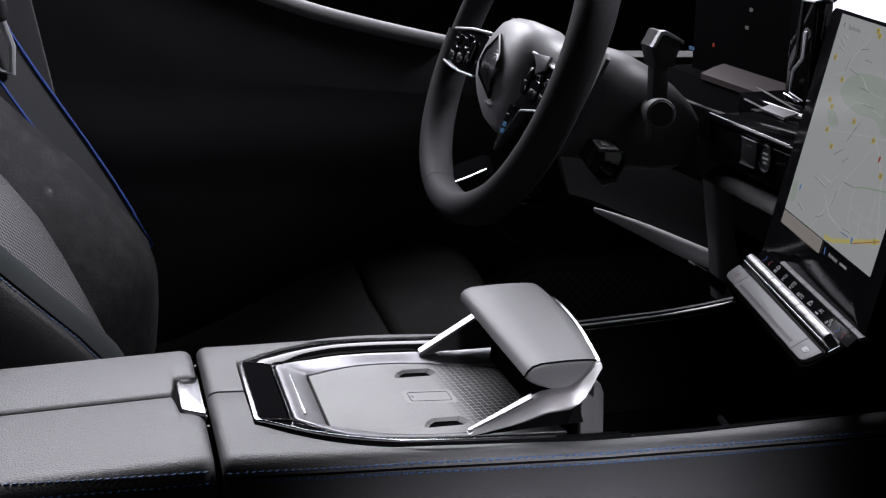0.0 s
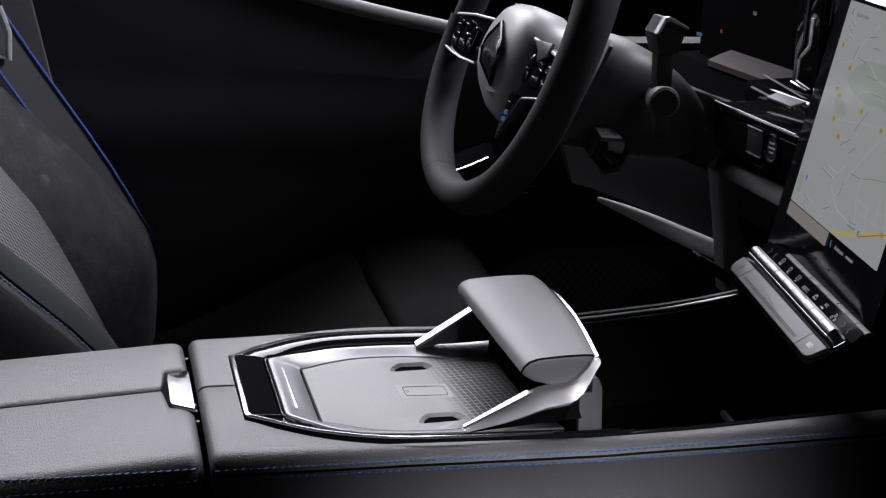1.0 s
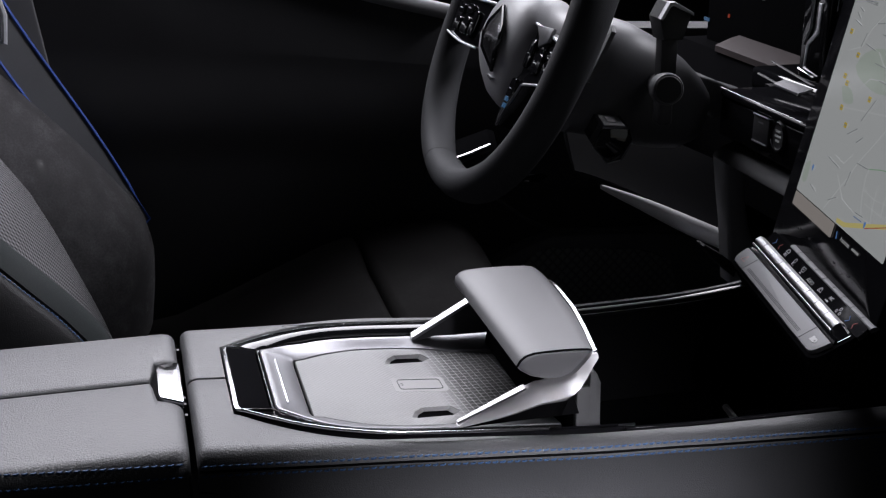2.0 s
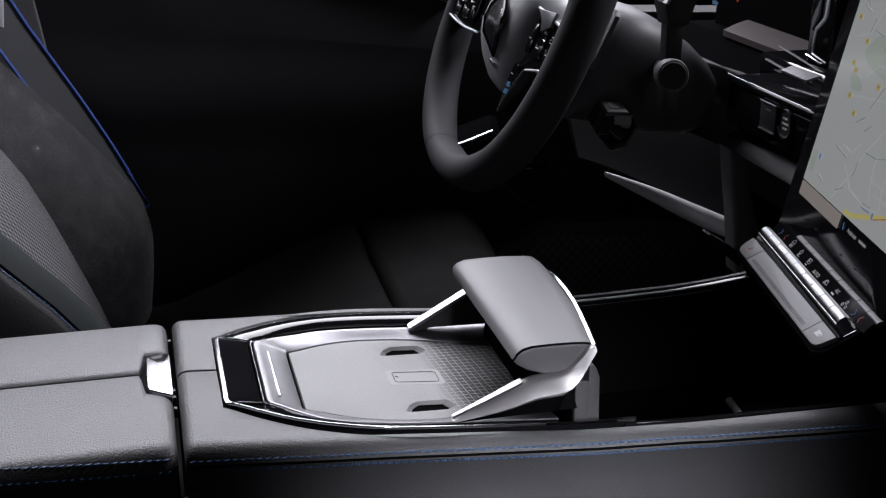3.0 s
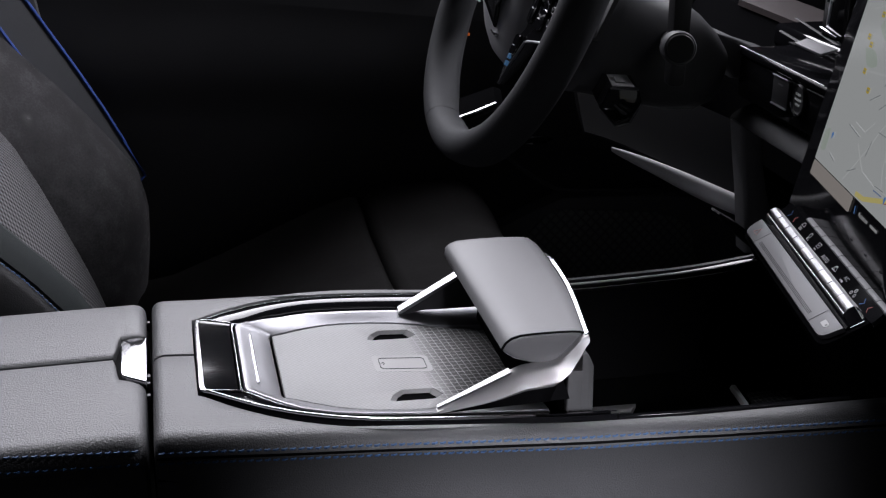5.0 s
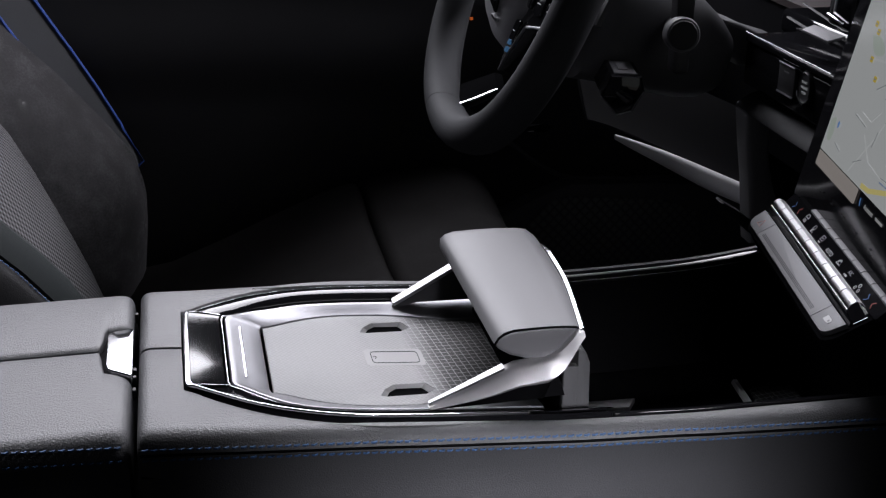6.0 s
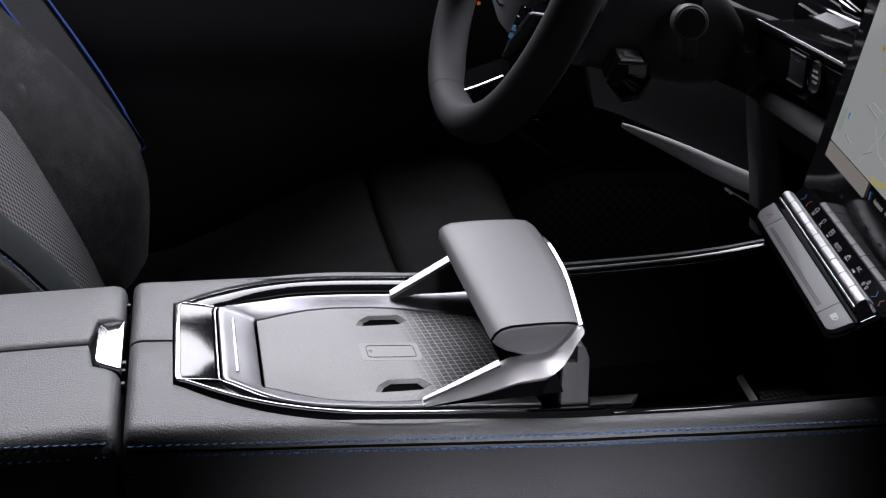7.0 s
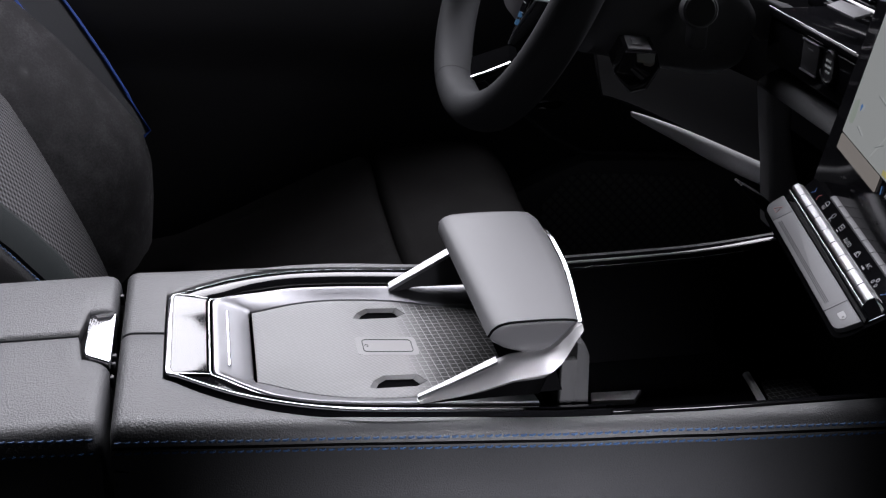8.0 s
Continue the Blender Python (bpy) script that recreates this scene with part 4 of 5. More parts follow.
for a, b in ((0.045, 0.101), (0.065, 0.089), (0.097, 0.120), (0.146, 0.113), (0.179, 0.089), (0.205, 0.037), (0.015, 0.167), (0.045, 0.150), (0.031, 0.128), (0.040, 0.123), (0.090, 0.203), (0.096, 0.199)):
    badge = part("badge", plate(sp, a - 0.0030, b - 0.0024, a + 0.0030, b + 0.0024, 0.0006, 0.0018, 0.0002), M_AMBER, the_map, "lit amber road badge")
    part("badge_bar", stroke(sp, [(a - 0.0018, b), (a + 0.0018, b)], 0.0012, 0.0020, 0.0002), M_INK, badge, "dark bar")
for p, q in (((0.051, 0.055), (0.079, 0.052)), ((0.075, 0.083), (0.092, 0.092)), ((0.094, 0.100), (0.110, 0.122)), ((0.098, 0.081), (0.108, 0.088)), ((0.113, 0.066), (0.137, 0.067)), ((0.103, 0.042), (0.106, 0.056)), ((0.029, 0.022), (0.044, 0.019)), ((0.078, 0.021), (0.093, 0.028)),
             ((0.139, 0.0285), (0.156, 0.0295)), ((0.066, 0.182), (0.083, 0.185)), ((0.082, 0.175), (0.097, 0.175)), ((0.046, 0.158), (0.050, 0.171)), ((0.055, 0.162), (0.077, 0.160)), ((0.086, 0.150), (0.110, 0.150)), ((0.104, 0.138), (0.129, 0.138)), ((0.017, 0.178), (0.033, 0.175)), ((0.016, 0.185), (0.027, 0.180)), ((0.018, 0.190), (0.028, 0.187))):
    part("street_label", stroke(sp, [p, q], 0.0007, 0.0018, 0.0002), M_INK, the_map, "grey bar for a street label")
part("place_label", stroke(sp, [(0.139, 0.0250), (0.156, 0.0255)], 0.0011, 0.0018, 0.0002), lit("lit_slate", (0.25, 0.32, 0.5)), the_map, "blue bar for a place label")
for a, b, mat, nm in ((0.164, 0.0250, M_BLUE, "blue"), (0.024, 0.0370, M_BLUE, "blue"), (0.168, 0.1010, M_RED, "red")):
    patch([(a - 0.0020, b + 0.001, 0), (a, b + 0.003, 0), (a + 0.0020, b + 0.001, 0), (a, b - 0.0032, 0)], mat, "pin", f"lit {nm} map pin", 0.0020)
letters("Rechercher", sp, 0.0255, 0.1960, 0.0062, 0.0018, M_INK, the_map, "dark letters of a search field")
part("search_mark", stroke(sp, [(0.0140, 0.2010), (0.0140, 0.1965)], 0.0022, 0.0018, 0.0002), M_INK, the_map, "dark search mark")
letters("Assistant", sp, 0.1250, -0.0022, 0.0058, 0.0004, M_PRINT, scr, "white letters on black glass")
part("brand_bar", stroke(sp, [(0.1525, -0.0004), (0.1680, -0.0004)], 0.0022, 0.0006, 0.0002), M_PRINT, scr, "white bar")
part("assistant_mark", stroke(sp, [(0.1145, 0.0028), (0.1165, -0.0035)], 0.0014, 0.0006, 0.0002), M_BLUE, scr, "small blue mark")
for a in (0.030, 0.060, 0.090, 0.125, 0.160, 0.195):
    part("touch_sign", stroke(sp, [(a, -0.0225), (a + 0.004, -0.0225)], 0.0012, 0.0004, 0.0002), PLASTIC, scr, "dim touch sign")

# ---- dashboard ----
dash = thing("dashboard", (0.8, 1.2, 0.36), "black dashboard with gloss fascia, chrome strips and air vents", "dashboard")
part("shelf", rbox((0.694, 1.090, 0.602), (0.80, 1.285, 0.6105), 0.003), SCREEN_BLACK, dash, "gloss black shelf")
for y0, y1 in ((1.236, 1.284), (1.105, 1.2345)):
    part("chrome_strip", tube([(0.6935, y0, 0.6122), (0.6938, (y0 + y1) / 2, 0.6122), (0.6942, y1, 0.6122)], 0.0007, 8), SATIN, dash, "thin chrome strip")
part("fascia", rbox((0.6965, 1.090, 0.556), (0.76, 1.287, 0.602), 0.004), SCREEN_BLACK, dash, "gloss black fascia")
btn = part("button", rbox((0.6935, 1.170, 0.5715), (0.700, 1.204, 0.6005), 0.0015), PLASTIC, dash, "black square button")
for z in (0.5712, 0.6008):
    part("button_edge", tube([(0.6930, 1.171, z), (0.6930, 1.203, z)], 0.0010, 6), SATIN, btn, "thin chrome edge")
part("button_bar", rbox((0.6930, 1.182, 0.5925), (0.6936, 1.192, 0.5940), 0), PLASTIC_GREY, btn, "dim grey bar")
rows = [ring_round(Vector((x, 1.150, 0.5875)), WYV, WZV, 0.0125 * k, 0.0155 * k, 28) for WYV, WZV in ((Vector((0, 1, 0)), Vector((0, 0, 1))),) for x, k in ((0.699, 1.0), (0.694, 1.0), (0.6925, 0.94), (0.6935, 0.86), (0.6938, 0.1))]
start = part("start_button", loft(rows), PLASTIC, dash, "black round engine start button")
part("start_edge", tube([(0.6925, 1.150 + 0.0128 * math.cos(a), 0.5875 + 0.0158 * math.sin(a)) for a in [radians(200 + 14 * k) for k in range(11)]], 0.0009, 6), CHROME, start, "chrome edge")


def fp(s, v, h=0.0):
    return Vector((0.6935 - h, 1.150 - s, 0.5875 + v))


for text, s, v in (("START", -0.0050, 0.0040), ("ENGINE", -0.0058, -0.0012), ("STOP", -0.0041, -0.0064)):
    letters(text, fp, s, v, 0.0036, 0.0004, PRINT_WHITE, start, "white letters")
part("ledge", prism([Vector((x, 1.075, z)) for x, z in ((0.700, 0.5290), (0.690, 0.5310), (0.6865, 0.5335), (0.6890, 0.5385), (0.700, 0.5455), (0.718, 0.5515), (0.75, 0.5540), (0.75, 0.5250))], (0, 0.203, 0), 0.002, 3), LEDGE, dash, "grained black leather ledge under the fascia", 60)
part("cheek", prism([Vector((x, 1.286, z)) for x, z in ((0.668, 0.626), (0.690, 0.619), (0.712, 0.609), (0.740, 0.600), (0.740, 0.570), (0.690, 0.575), (0.672, 0.598))], (0, 0.055, 0), 0.006, 4), PLASTIC_GREY, dash, "satin dark grey cheek beside the column", 60)
part("vent_strip", tube([(0.735, 1.275, 0.628), (0.735, 1.185, 0.621)], 0.0022, 6, None, 0.5), PLASTIC, dash, "dark vent strip")
part("vent_tab", prism([Vector((x, y, z)) for x, y, z in ((0.702, 1.184, 0.6365), (0.722, 1.197, 0.6375), (0.736, 1.160, 0.6335), (0.712, 1.150, 0.6320))], (0, 0, -0.0022), 0.0006), SILVER, dash, "silver vent slider")
part("vent_strip", tube([(0.765, 1.300, 0.636), (0.765, 1.170, 0.621)], 0.0020, 6, None, 0.5), PLASTIC, dash, "dark vent strip")
part("vent_body", rbox((0.755, 1.10, 0.600), (0.84, 1.33, 0.626), 0.006), GLOSS, dash, "gloss black vent body")
part("upper_pad", prism([Vector((x, 1.36, z)) for x, z in ((0.825, 0.608), (0.845, 0.616), (0.93, 0.640), (1.3, 0.65), (1.3, 0.60), (0.825, 0.60))], (0, 0.20, 0), 0.003), PAD_BROWN, dash, "dark brown leather dashboard pad")
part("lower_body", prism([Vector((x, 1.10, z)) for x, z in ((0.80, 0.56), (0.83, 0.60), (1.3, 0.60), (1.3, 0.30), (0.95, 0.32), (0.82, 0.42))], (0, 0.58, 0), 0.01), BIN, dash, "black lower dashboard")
part("passenger_body", prism([Vector((x, 0.30, z)) for x, z in ((0.74, 0.50), (0.76, 0.66), (0.84, 0.70), (1.3, 0.70), (1.3, 0.30), (0.95, 0.32))], (0, 0.80, 0), 0.02), MATT, dash, "black passenger side dashboard")
part("console_riser", prism([Vector((x, 0.815, z)) for x, z in ((0.640, 0.40), (0.655, 0.46), (0.68, 0.52), (0.80, 0.55), (0.80, 0.30), (0.64, 0.30))], (0, 0.27, 0), 0.006), MATT, dash, "black riser between console and dashboard")
part("top_trim", prism([Vector((x, 0.98, z)) for x, z in ((0.735, 0.732), (0.736, 0.738), (0.82, 0.80), (0.84, 0.80), (0.84, 0.74), (0.80, 0.73))], (0, 0.165, 0), 0.003), TRIM_PALE, dash, "satin metal dashboard trim")
prof_lip = [(math.cos(radians(a)) * 0.0125, math.sin(radians(a)) * 0.0130 - 0.002) for a in range(0, 360, 18)]
prof_panel = [(0.008, 0.009), (0.018, 0.020), (0.035, 0.041), (0.060, 0.073), (0.075, 0.090), (0.080, 0.085), (0.040, 0.030), (0.013, 0.006)]
line_lip = spline([(0.585, 1.362, 0.480), (0.640, 1.352, 0.456), (0.70, 1.343, 0.427), (0.766, 1.335, 0.397)], 24)
size_lip = [0.22 + 0.78 * math.sin(math.pi / 2 * min(i / 18, 1)) for i in range(24)]
part("knee_lip", loft([[p + k * Vector((0, dy, dz)) for dy, dz in prof_lip] for p, k in zip(line_lip, size_lip)]), KNEE, dash, "satin rolled lower edge, its highlight in the pale colour", 60)
line_panel = spline([(0.555, 1.366, 0.490), (0.585, 1.362, 0.480), (0.640, 1.352, 0.456), (0.70, 1.343, 0.427), (0.766, 1.335, 0.397)], 30)
part("knee_panel", loft([[p + Vector((0, dy, dz)) for dy, dz in prof_panel] for p in line_panel]), PLASTIC, dash, "black knee panel", 80)
part("strut", prism([Vector((x, 1.245, z)) for x, z in ((0.684, 0.535), (0.690, 0.495), (0.697, 0.455), (0.700, 0.430), (0.706, 0.385), (0.745, 0.385), (0.738, 0.420), (0.724, 0.455), (0.716, 0.490), (0.713, 0.535))], (0, 0.026, 0), 0.005, 3), STRUT, dash, "grey side strut")
part("brace", prism([Vector((x, 1.243, z)) for x, z in ((0.6691, 0.4373), (0.6793, 0.4305), (0.6910, 0.4235), (0.7127, 0.4067), (0.7092, 0.3933), (0.6865, 0.4130), (0.6742, 0.4262), (0.6673, 0.4355))], (0, 0.020, 0), 0.002, 3), PLASTIC, dash, "thin dark grey brace")
vent = part("side_vent", rbox((0.700, 1.090, 0.652), (0.722, 1.136, 0.764), 0.004), GLOSS, dash, "gloss black upright air vent")
part("vent_frame", prism([Vector((0.6985, y, z)) for y, z in ((1.1055, 0.7315), (1.1005, 0.7315), (1.1015, 0.703), (1.1065, 0.6975), (1.1185, 0.6875), (1.1215, 0.666), (1.1245, 0.666), (1.1225, 0.6905), (1.1090, 0.7020), (1.1070, 0.7060))], (0.004, 0, 0), 0.0006), TRIM_PALE, vent, "satin vent frame")
part("vent_foot", tube([(0.6975, 1.131, 0.662), (0.6975, 1.101, 0.658)], 0.0017, 8), CHROME, vent, "chrome vent foot")
part("vent_edge", tube([(0.6985, y, z) for y, z in ((1.112, 0.762), (1.116, 0.705), (1.125, 0.688))], 0.0014, 8), SATIN, vent, "satin vent edge")

# instrument cluster
clu = thing("instrument_cluster", (0.86, 1.42, 0.66), "dark instrument display with faint coloured lamps behind the wheel", "instrument display")
part("display", rbox((0.86, 1.20, 0.570), (0.88, 1.66, 0.83), 0.006), BIN, clu, "black display glass")
part("hood", rbox((0.84, 1.18, 0.83), (0.98, 1.64, 0.845), 0.006), PLASTIC, clu, "black display hood")
L_BLUE, L_RED, L_WHITE = material("blue_lamp", (0.16, 0.42, 0.85), 0.3, emit=0.16), material("red_lamp", (0.7, 0.08, 0.03), 0.3, emit=0.22), material("white_lamp", (0.7, 0.7, 0.72), 0.3, emit=0.10)


def cl(s, v, h=0.0):
    return Vector((0.8595 - h, 1.61 - s, 0.641 + v))


for s, v, w, mat, nm in ((-0.056, -0.0455, 0.016, L_BLUE, "blue"), (0.016, -0.0315, 0.005, L_RED, "red"), (0.113, 0.0300, 0.008, L_WHITE, "white"), (0.105, 0.005, 0.008, L_WHITE, "white")):
    part("lamp", plate(cl, s, v + 0.03, s + w, v + 0.035, 0.001, 0.001, 0.001), mat, clu, f"lit {nm} lamp")

# ---- steering wheel ----
WT = radians(22.7)
WC = Vector((0.467, 1.350, 0.680))
WU = Vector((math.sin(WT), 0, math.cos(WT)))
WY = Vector((0, 1, 0))
WA = Vector((-math.cos(WT), 0, math.sin(WT)))


def wp(y, u, h=0.0):
    return WC + WY * y + WU * u + WA * h


wheel = thing("steering_wheel", WC, "black leather sports steering wheel with gloss black spokes", "steering wheel")
rings = []
N = 80
for k in range(N + 1):
    t = 2 * math.pi * k / N
    c, s = math.cos(t), math.sin(t)
    y, u = 0.190 * math.copysign(abs(c) ** 0.92, c), 0.187 * math.copysign(abs(s) ** 0.92, s)
    rad = (WY * y + WU * u).normalized()
    fat = 1.0 + 0.10 * math.exp(-((t - 0.85 * math.pi) / 0.3) ** 2) - 0.16 * math.exp(-((t - 0.05 * math.pi) / 0.5) ** 2) + 0.13 * math.exp(-((t - 1.4 * math.pi) / 0.4) ** 2)
    rings.append(ring_round(wp(y, u), rad, WA, 0.0165 * fat, 0.0215 * fat, 16, 2.3))
rim = part("rim", loft(rings, caps=False), LEATHER_RIM, wheel, "black leather rim")
for t in (-1.72, -1.30):
    c, s = math.cos(t), math.sin(t)
    y, u = 0.190 * math.copysign(abs(c) ** 0.92, c), 0.187 * math.copysign(abs(s) ** 0.92, s)
    seam = ring_round(wp(y, u), (WY * y + WU * u).normalized(), WA, 0.0167, 0.0217, 16, 2.3)
    part("rim_seam", tube([*seam, seam[0]], 0.0005, 5, None, 1.0, (0.3, 0.8, 0.1)), PLASTIC, rim, "dark seam")
rows = []
for h, k, dy in ((-0.060, 0.85, 0), (-0.036, 1.0, 0), (-0.010, 1.0, 0), (0.004, 0.96, 0), (0.014, 0.86, 0), (0.0205, 0.68, 0), (0.0240, 0.44, 0), (0.0255, 0.20, 0), (0.0258, 0.02, 0)):
    ring = []
    for p in ring_round(Vector((0, 0, 0)), Vector((1, 0, 0)), Vector((0, 1, 0)), 0.074 * k, 0.070 * k, 36, 2.9):
        ring.append(wp(p.x * (1 - 0.22 * max(-p.y, 0) / 0.070) * (1 - 0.24 * max(p.y + 0.035, 0) / 0.105 if p.x > 0 else 1) - 0.004, p.y - 0.024, h - 0.40 * max(-p.y - 0.005, 0)))
    rows.append(ring)
hub = part("hub", loft(rows), CUSHION_DARK, wheel, "grey padded airbag hub", 60)


def hp(y, u, h=0.0):
    """On the hub's face."""
    return wp(y * 1.25 - 0.018, u * 0.93 - 0.0185, h + 0.0275 - 0.0032 * ((y / 0.03) ** 2 + (u / 0.03) ** 2) - 0.40 * max(-(u * 0.93 + 0.0055) - 0.005, 0))


dia = [(0.006, 0.036), (0.020, 0.014), (0.023, 0.0), (0.017, -0.016), (-0.006, -0.036), (-0.020, -0.014), (-0.023, 0), (-0.017, 0.016)]
bm = loft([[hp(y, u, 0.0) for y, u in dia], [hp(y, u, 0.0022) for y, u in dia], [hp(y * 0.9, u * 0.9, 0.0028) for y, u in dia], [hp(y * 0.2, u * 0.2, 0.0018) for y, u in dia]])
emblem = part("emblem", bm, EMBLEM, hub, "plain silver diamond shaped emblem", 20)
part("emblem_frame", tube([hp(y * 1.03, u * 1.03, 0.0024) for y, u in [*dia, dia[0]]], 0.0026, 8), GLOSS, emblem, "thick black edge")
part("hub_mark", tube([hp(0.010, -0.046, 0.0030), hp(0.0, -0.048, 0.0034), hp(-0.010, -0.046, 0.0030)], 0.0018, 6), CHROME, hub, "small bright badge")
for s, deep in ((-1, -0.012), (1, 0.0)):
    pad = [(0.045, 0.014), (0.110, 0.010), (0.178, 0.002), (0.182, -0.040), (0.140, -0.043), (0.105, -0.050), (0.096, -0.066), (0.062, -0.104), (0.050, -0.098), (0.045, -0.05)]
    if s > 0:
        pad = pad[:5] + [(0.105, -0.0445), (0.045, -0.0430)]
    spk = part("spoke", prism([wp(s * y, u, 0.016 + deep - 0.006 * max(0.09 - y, 0) / 0.04) for y, u in pad], -WA * 0.022, 0.0015), GLOSS, wheel, "gloss black spoke with buttons")
    part("spoke_line", tube([wp(s * 0.046, 0.0145, 0.014 + deep), wp(s * 0.11, 0.0105, 0.017 + deep), wp(s * 0.178, 0.0025, 0.017 + deep)], 0.0018, 8), TRIM_PALE, spk, "chrome line")
    part("spoke_line", tube([wp(s * 0.182, -0.0405, 0.017 + deep), wp(s * 0.140, -0.0435, 0.0175 + deep), wp(s * 0.105, -0.050 if s < 0 else -0.0445, 0.017 + deep), *([wp(0.060, -0.0425, 0.014)] if s > 0 else [])], 0.0014, 8), TRIM_PALE, spk, "chrome line")
    for y, u, a, b in ((0.118, -0.003, 0.013, 0.0060), (0.118, -0.024, 0.013, 0.0110), (0.150, -0.007, 0.0110, 0.0060), (0.150, -0.026, 0.0110, 0.0090), (0.090, -0.018, 0.0080, 0.016), (0.080, -0.060, 0.0080, 0.012)):
        if s > 0 and u < -0.05:
            continue
        rows = [ring_round(wp(s * y, u, h + 0.0155 + deep), WY, WU, a * k, b * k, 20, 4.0) for h, k in ((0.0, 1), (0.0024, 1), (0.0032, 0.93), (0.0036, 0.1))]
        key = part("spoke_button", loft(rows), GLOSS, spk, "glossy black button")
        part("button_mark", tube([wp(s * (y - a * 0.35), u, 0.0193 + deep), wp(s * (y + a * 0.35), u, 0.0193 + deep)], 0.0006, 5), ICON, spk, "white mark")
    if s < 0:
        part("spoke_frame", tube([wp(-0.104, -0.051, 0.006), wp(-0.096, -0.066, 0.006), wp(-0.080, -0.085, 0.004), wp(-0.064, -0.104, 0.0)], 0.0014, 8), SATIN, spk, "satin frame edge")
        part("spoke_bracket", prism([wp(y, u, 0.009) for y, u in ((-0.085, 0.013), (-0.134, 0.016), (-0.132, 0.001), (-0.112, -0.008), (-0.104, 0.002))], -WA * 0.004, 0.001), SATIN, spk, "satin bracket")
    part("lower_leg", prism([wp(s * y, u, h) for y, u, h in ((0.030, -0.177, 0.0), (0.088, -0.170, 0.0), (0.104, -0.132, -0.055), (0.078, -0.146, -0.058))], -WA * 0.010, 0.0015), BIN, wheel, "black lower spoke leg")
    part("leg_line", tube([wp(s * 0.031, -0.176, 0.002), wp(s * 0.054, -0.162, -0.028), wp(s * 0.078, -0.147, -0.057)], 0.0026, 8), CHROME, wheel, "chrome line of the lower spoke")
    part("paddle", prism([wp(s * y, u, -0.040) for y, u in ((0.09, 0.030), (0.152, 0.042), (0.160, 0.036), (0.155, -0.02), (0.10, -0.03))], -WA * 0.005, 0.001), PLASTIC_GREY, wheel, "grey shift paddle")
for k in range(2):
    part("lamp", plate(lambda a, b, h=0.0: wp(-a, b, h), 0.0790, -0.0822 + 0.0078 * k, 0.0840, -0.0770 + 0.0078 * k, 0.001, 0.0085, 0.003), L_BLUE, wheel, "small lit blue lamp")

# ---- column, stalks ----
col = thing("steering_column", (0.60, 1.35, 0.55), "black steering column shroud", "steering column")
rows = []
for x, z, w, h in ((0.512, 0.622, 0.050, 0.045), (0.520, 0.626, 0.066, 0.060), (0.540, 0.630, 0.072, 0.067), (0.570, 0.622, 0.073, 0.066), (0.600, 0.610, 0.072, 0.062), (0.630, 0.596, 0.070, 0.055), (0.652, 0.586, 0.066, 0.046), (0.668, 0.580, 0.056, 0.034), (0.676, 0.578, 0.035, 0.020)):
    rows.append(ring_round(Vector((x, 1.322, z)), Vector((0, 1, 0)), Vector((0.30, 0, 0.95)), w, h, 40, 3.2))
part("shroud", loft(rows), PLASTIC_GREY, col, "satin dark grey shroud", 60)
part("collar", loft([ring_round(wp(0, -0.02, -h), WY, WU, a, a * 0.8, 28, 2.5) for h, a in ((0.045, 0.062), (0.060, 0.070), (0.09, 0.072), (0.13, 0.07))]), PLASTIC, col, "black collar")
wiper = thing("wiper_stalk", (0.575, 1.2, 0.635), "black wiper stalk with a round satin end knob", "stalk")
part("arm", tube([(0.600, 1.258, 0.628), (0.580, 1.20, 0.636), (0.567, 1.165, 0.642)], [0.010, 0.0105, 0.012], 16), PLASTIC, wiper)
ax = Vector((-0.23, -0.94, 0.16)).normalized()
u1 = ax.cross(Vector((0, 0, 1))).normalized()
u2 = u1.cross(ax)
part("knob", loft([ring_round(Vector((0.567, 1.165, 0.642)) + ax * d, u1, u2, r, r, 24) for d, r in ((0.0, 0.012), (0.003, 0.0158), (0.020, 0.0164), (0.024, 0.0158), (0.0255, 0.0148))]), PLASTIC_GREY, wiper, "satin grey knob")
part("knob_end", loft([ring_round(Vector((0.567, 1.165, 0.642)) + ax * d, u1, u2, r, r, 24) for d, r in ((0.020, 0.0135), (0.0265, 0.0135), (0.0275, 0.0125))]), PLASTIC, wiper, "black end cap")
part("tail", rbox((0.578, 1.195, 0.594), (0.594, 1.215, 0.640), 0.004), PLASTIC_MID, wiper, "dark lower stub")
gear = thing("gear_selector", (0.588, 1.215, 0.65), "black gear selector stalk with a silver capped paddle", "gear selector")
part("stem", prism([Vector((x, 1.200, z)) for x, z in ((0.579, 0.640), (0.597, 0.640), (0.598, 0.690), (0.578, 0.690))], (0, 0.014, 0), 0.003), PLASTIC, gear)
part("paddle", prism([Vector((x, 1.192, z)) for x, z in ((0.577, 0.685), (0.599, 0.685), (0.606, 0.708), (0.606, 0.713), (0.585, 0.724), (0.580, 0.724), (0.571, 0.708))], (0, 0.028, 0), 0.003), PLASTIC, gear, "black paddle")
part("cap", prism([Vector((x, 1.189, z)) for x, z in ((0.5705, 0.708), (0.5800, 0.7245), (0.5855, 0.7250), (0.6070, 0.7135), (0.6075, 0.7100), (0.5850, 0.7205), (0.5815, 0.7200), (0.5735, 0.7065))], (0, 0.008, 0), 0.0008), SATIN, gear, "silver cap")
sat = thing("audio_control", (0.557, 1.29, 0.56), "black audio control stalk with grey top key and chrome edge", "control stalk")
face = [(0.5145, 0.5975), (0.5450, 0.5945), (0.5490, 0.5800), (0.5370, 0.5600), (0.5230, 0.5570), (0.5060, 0.5760)]
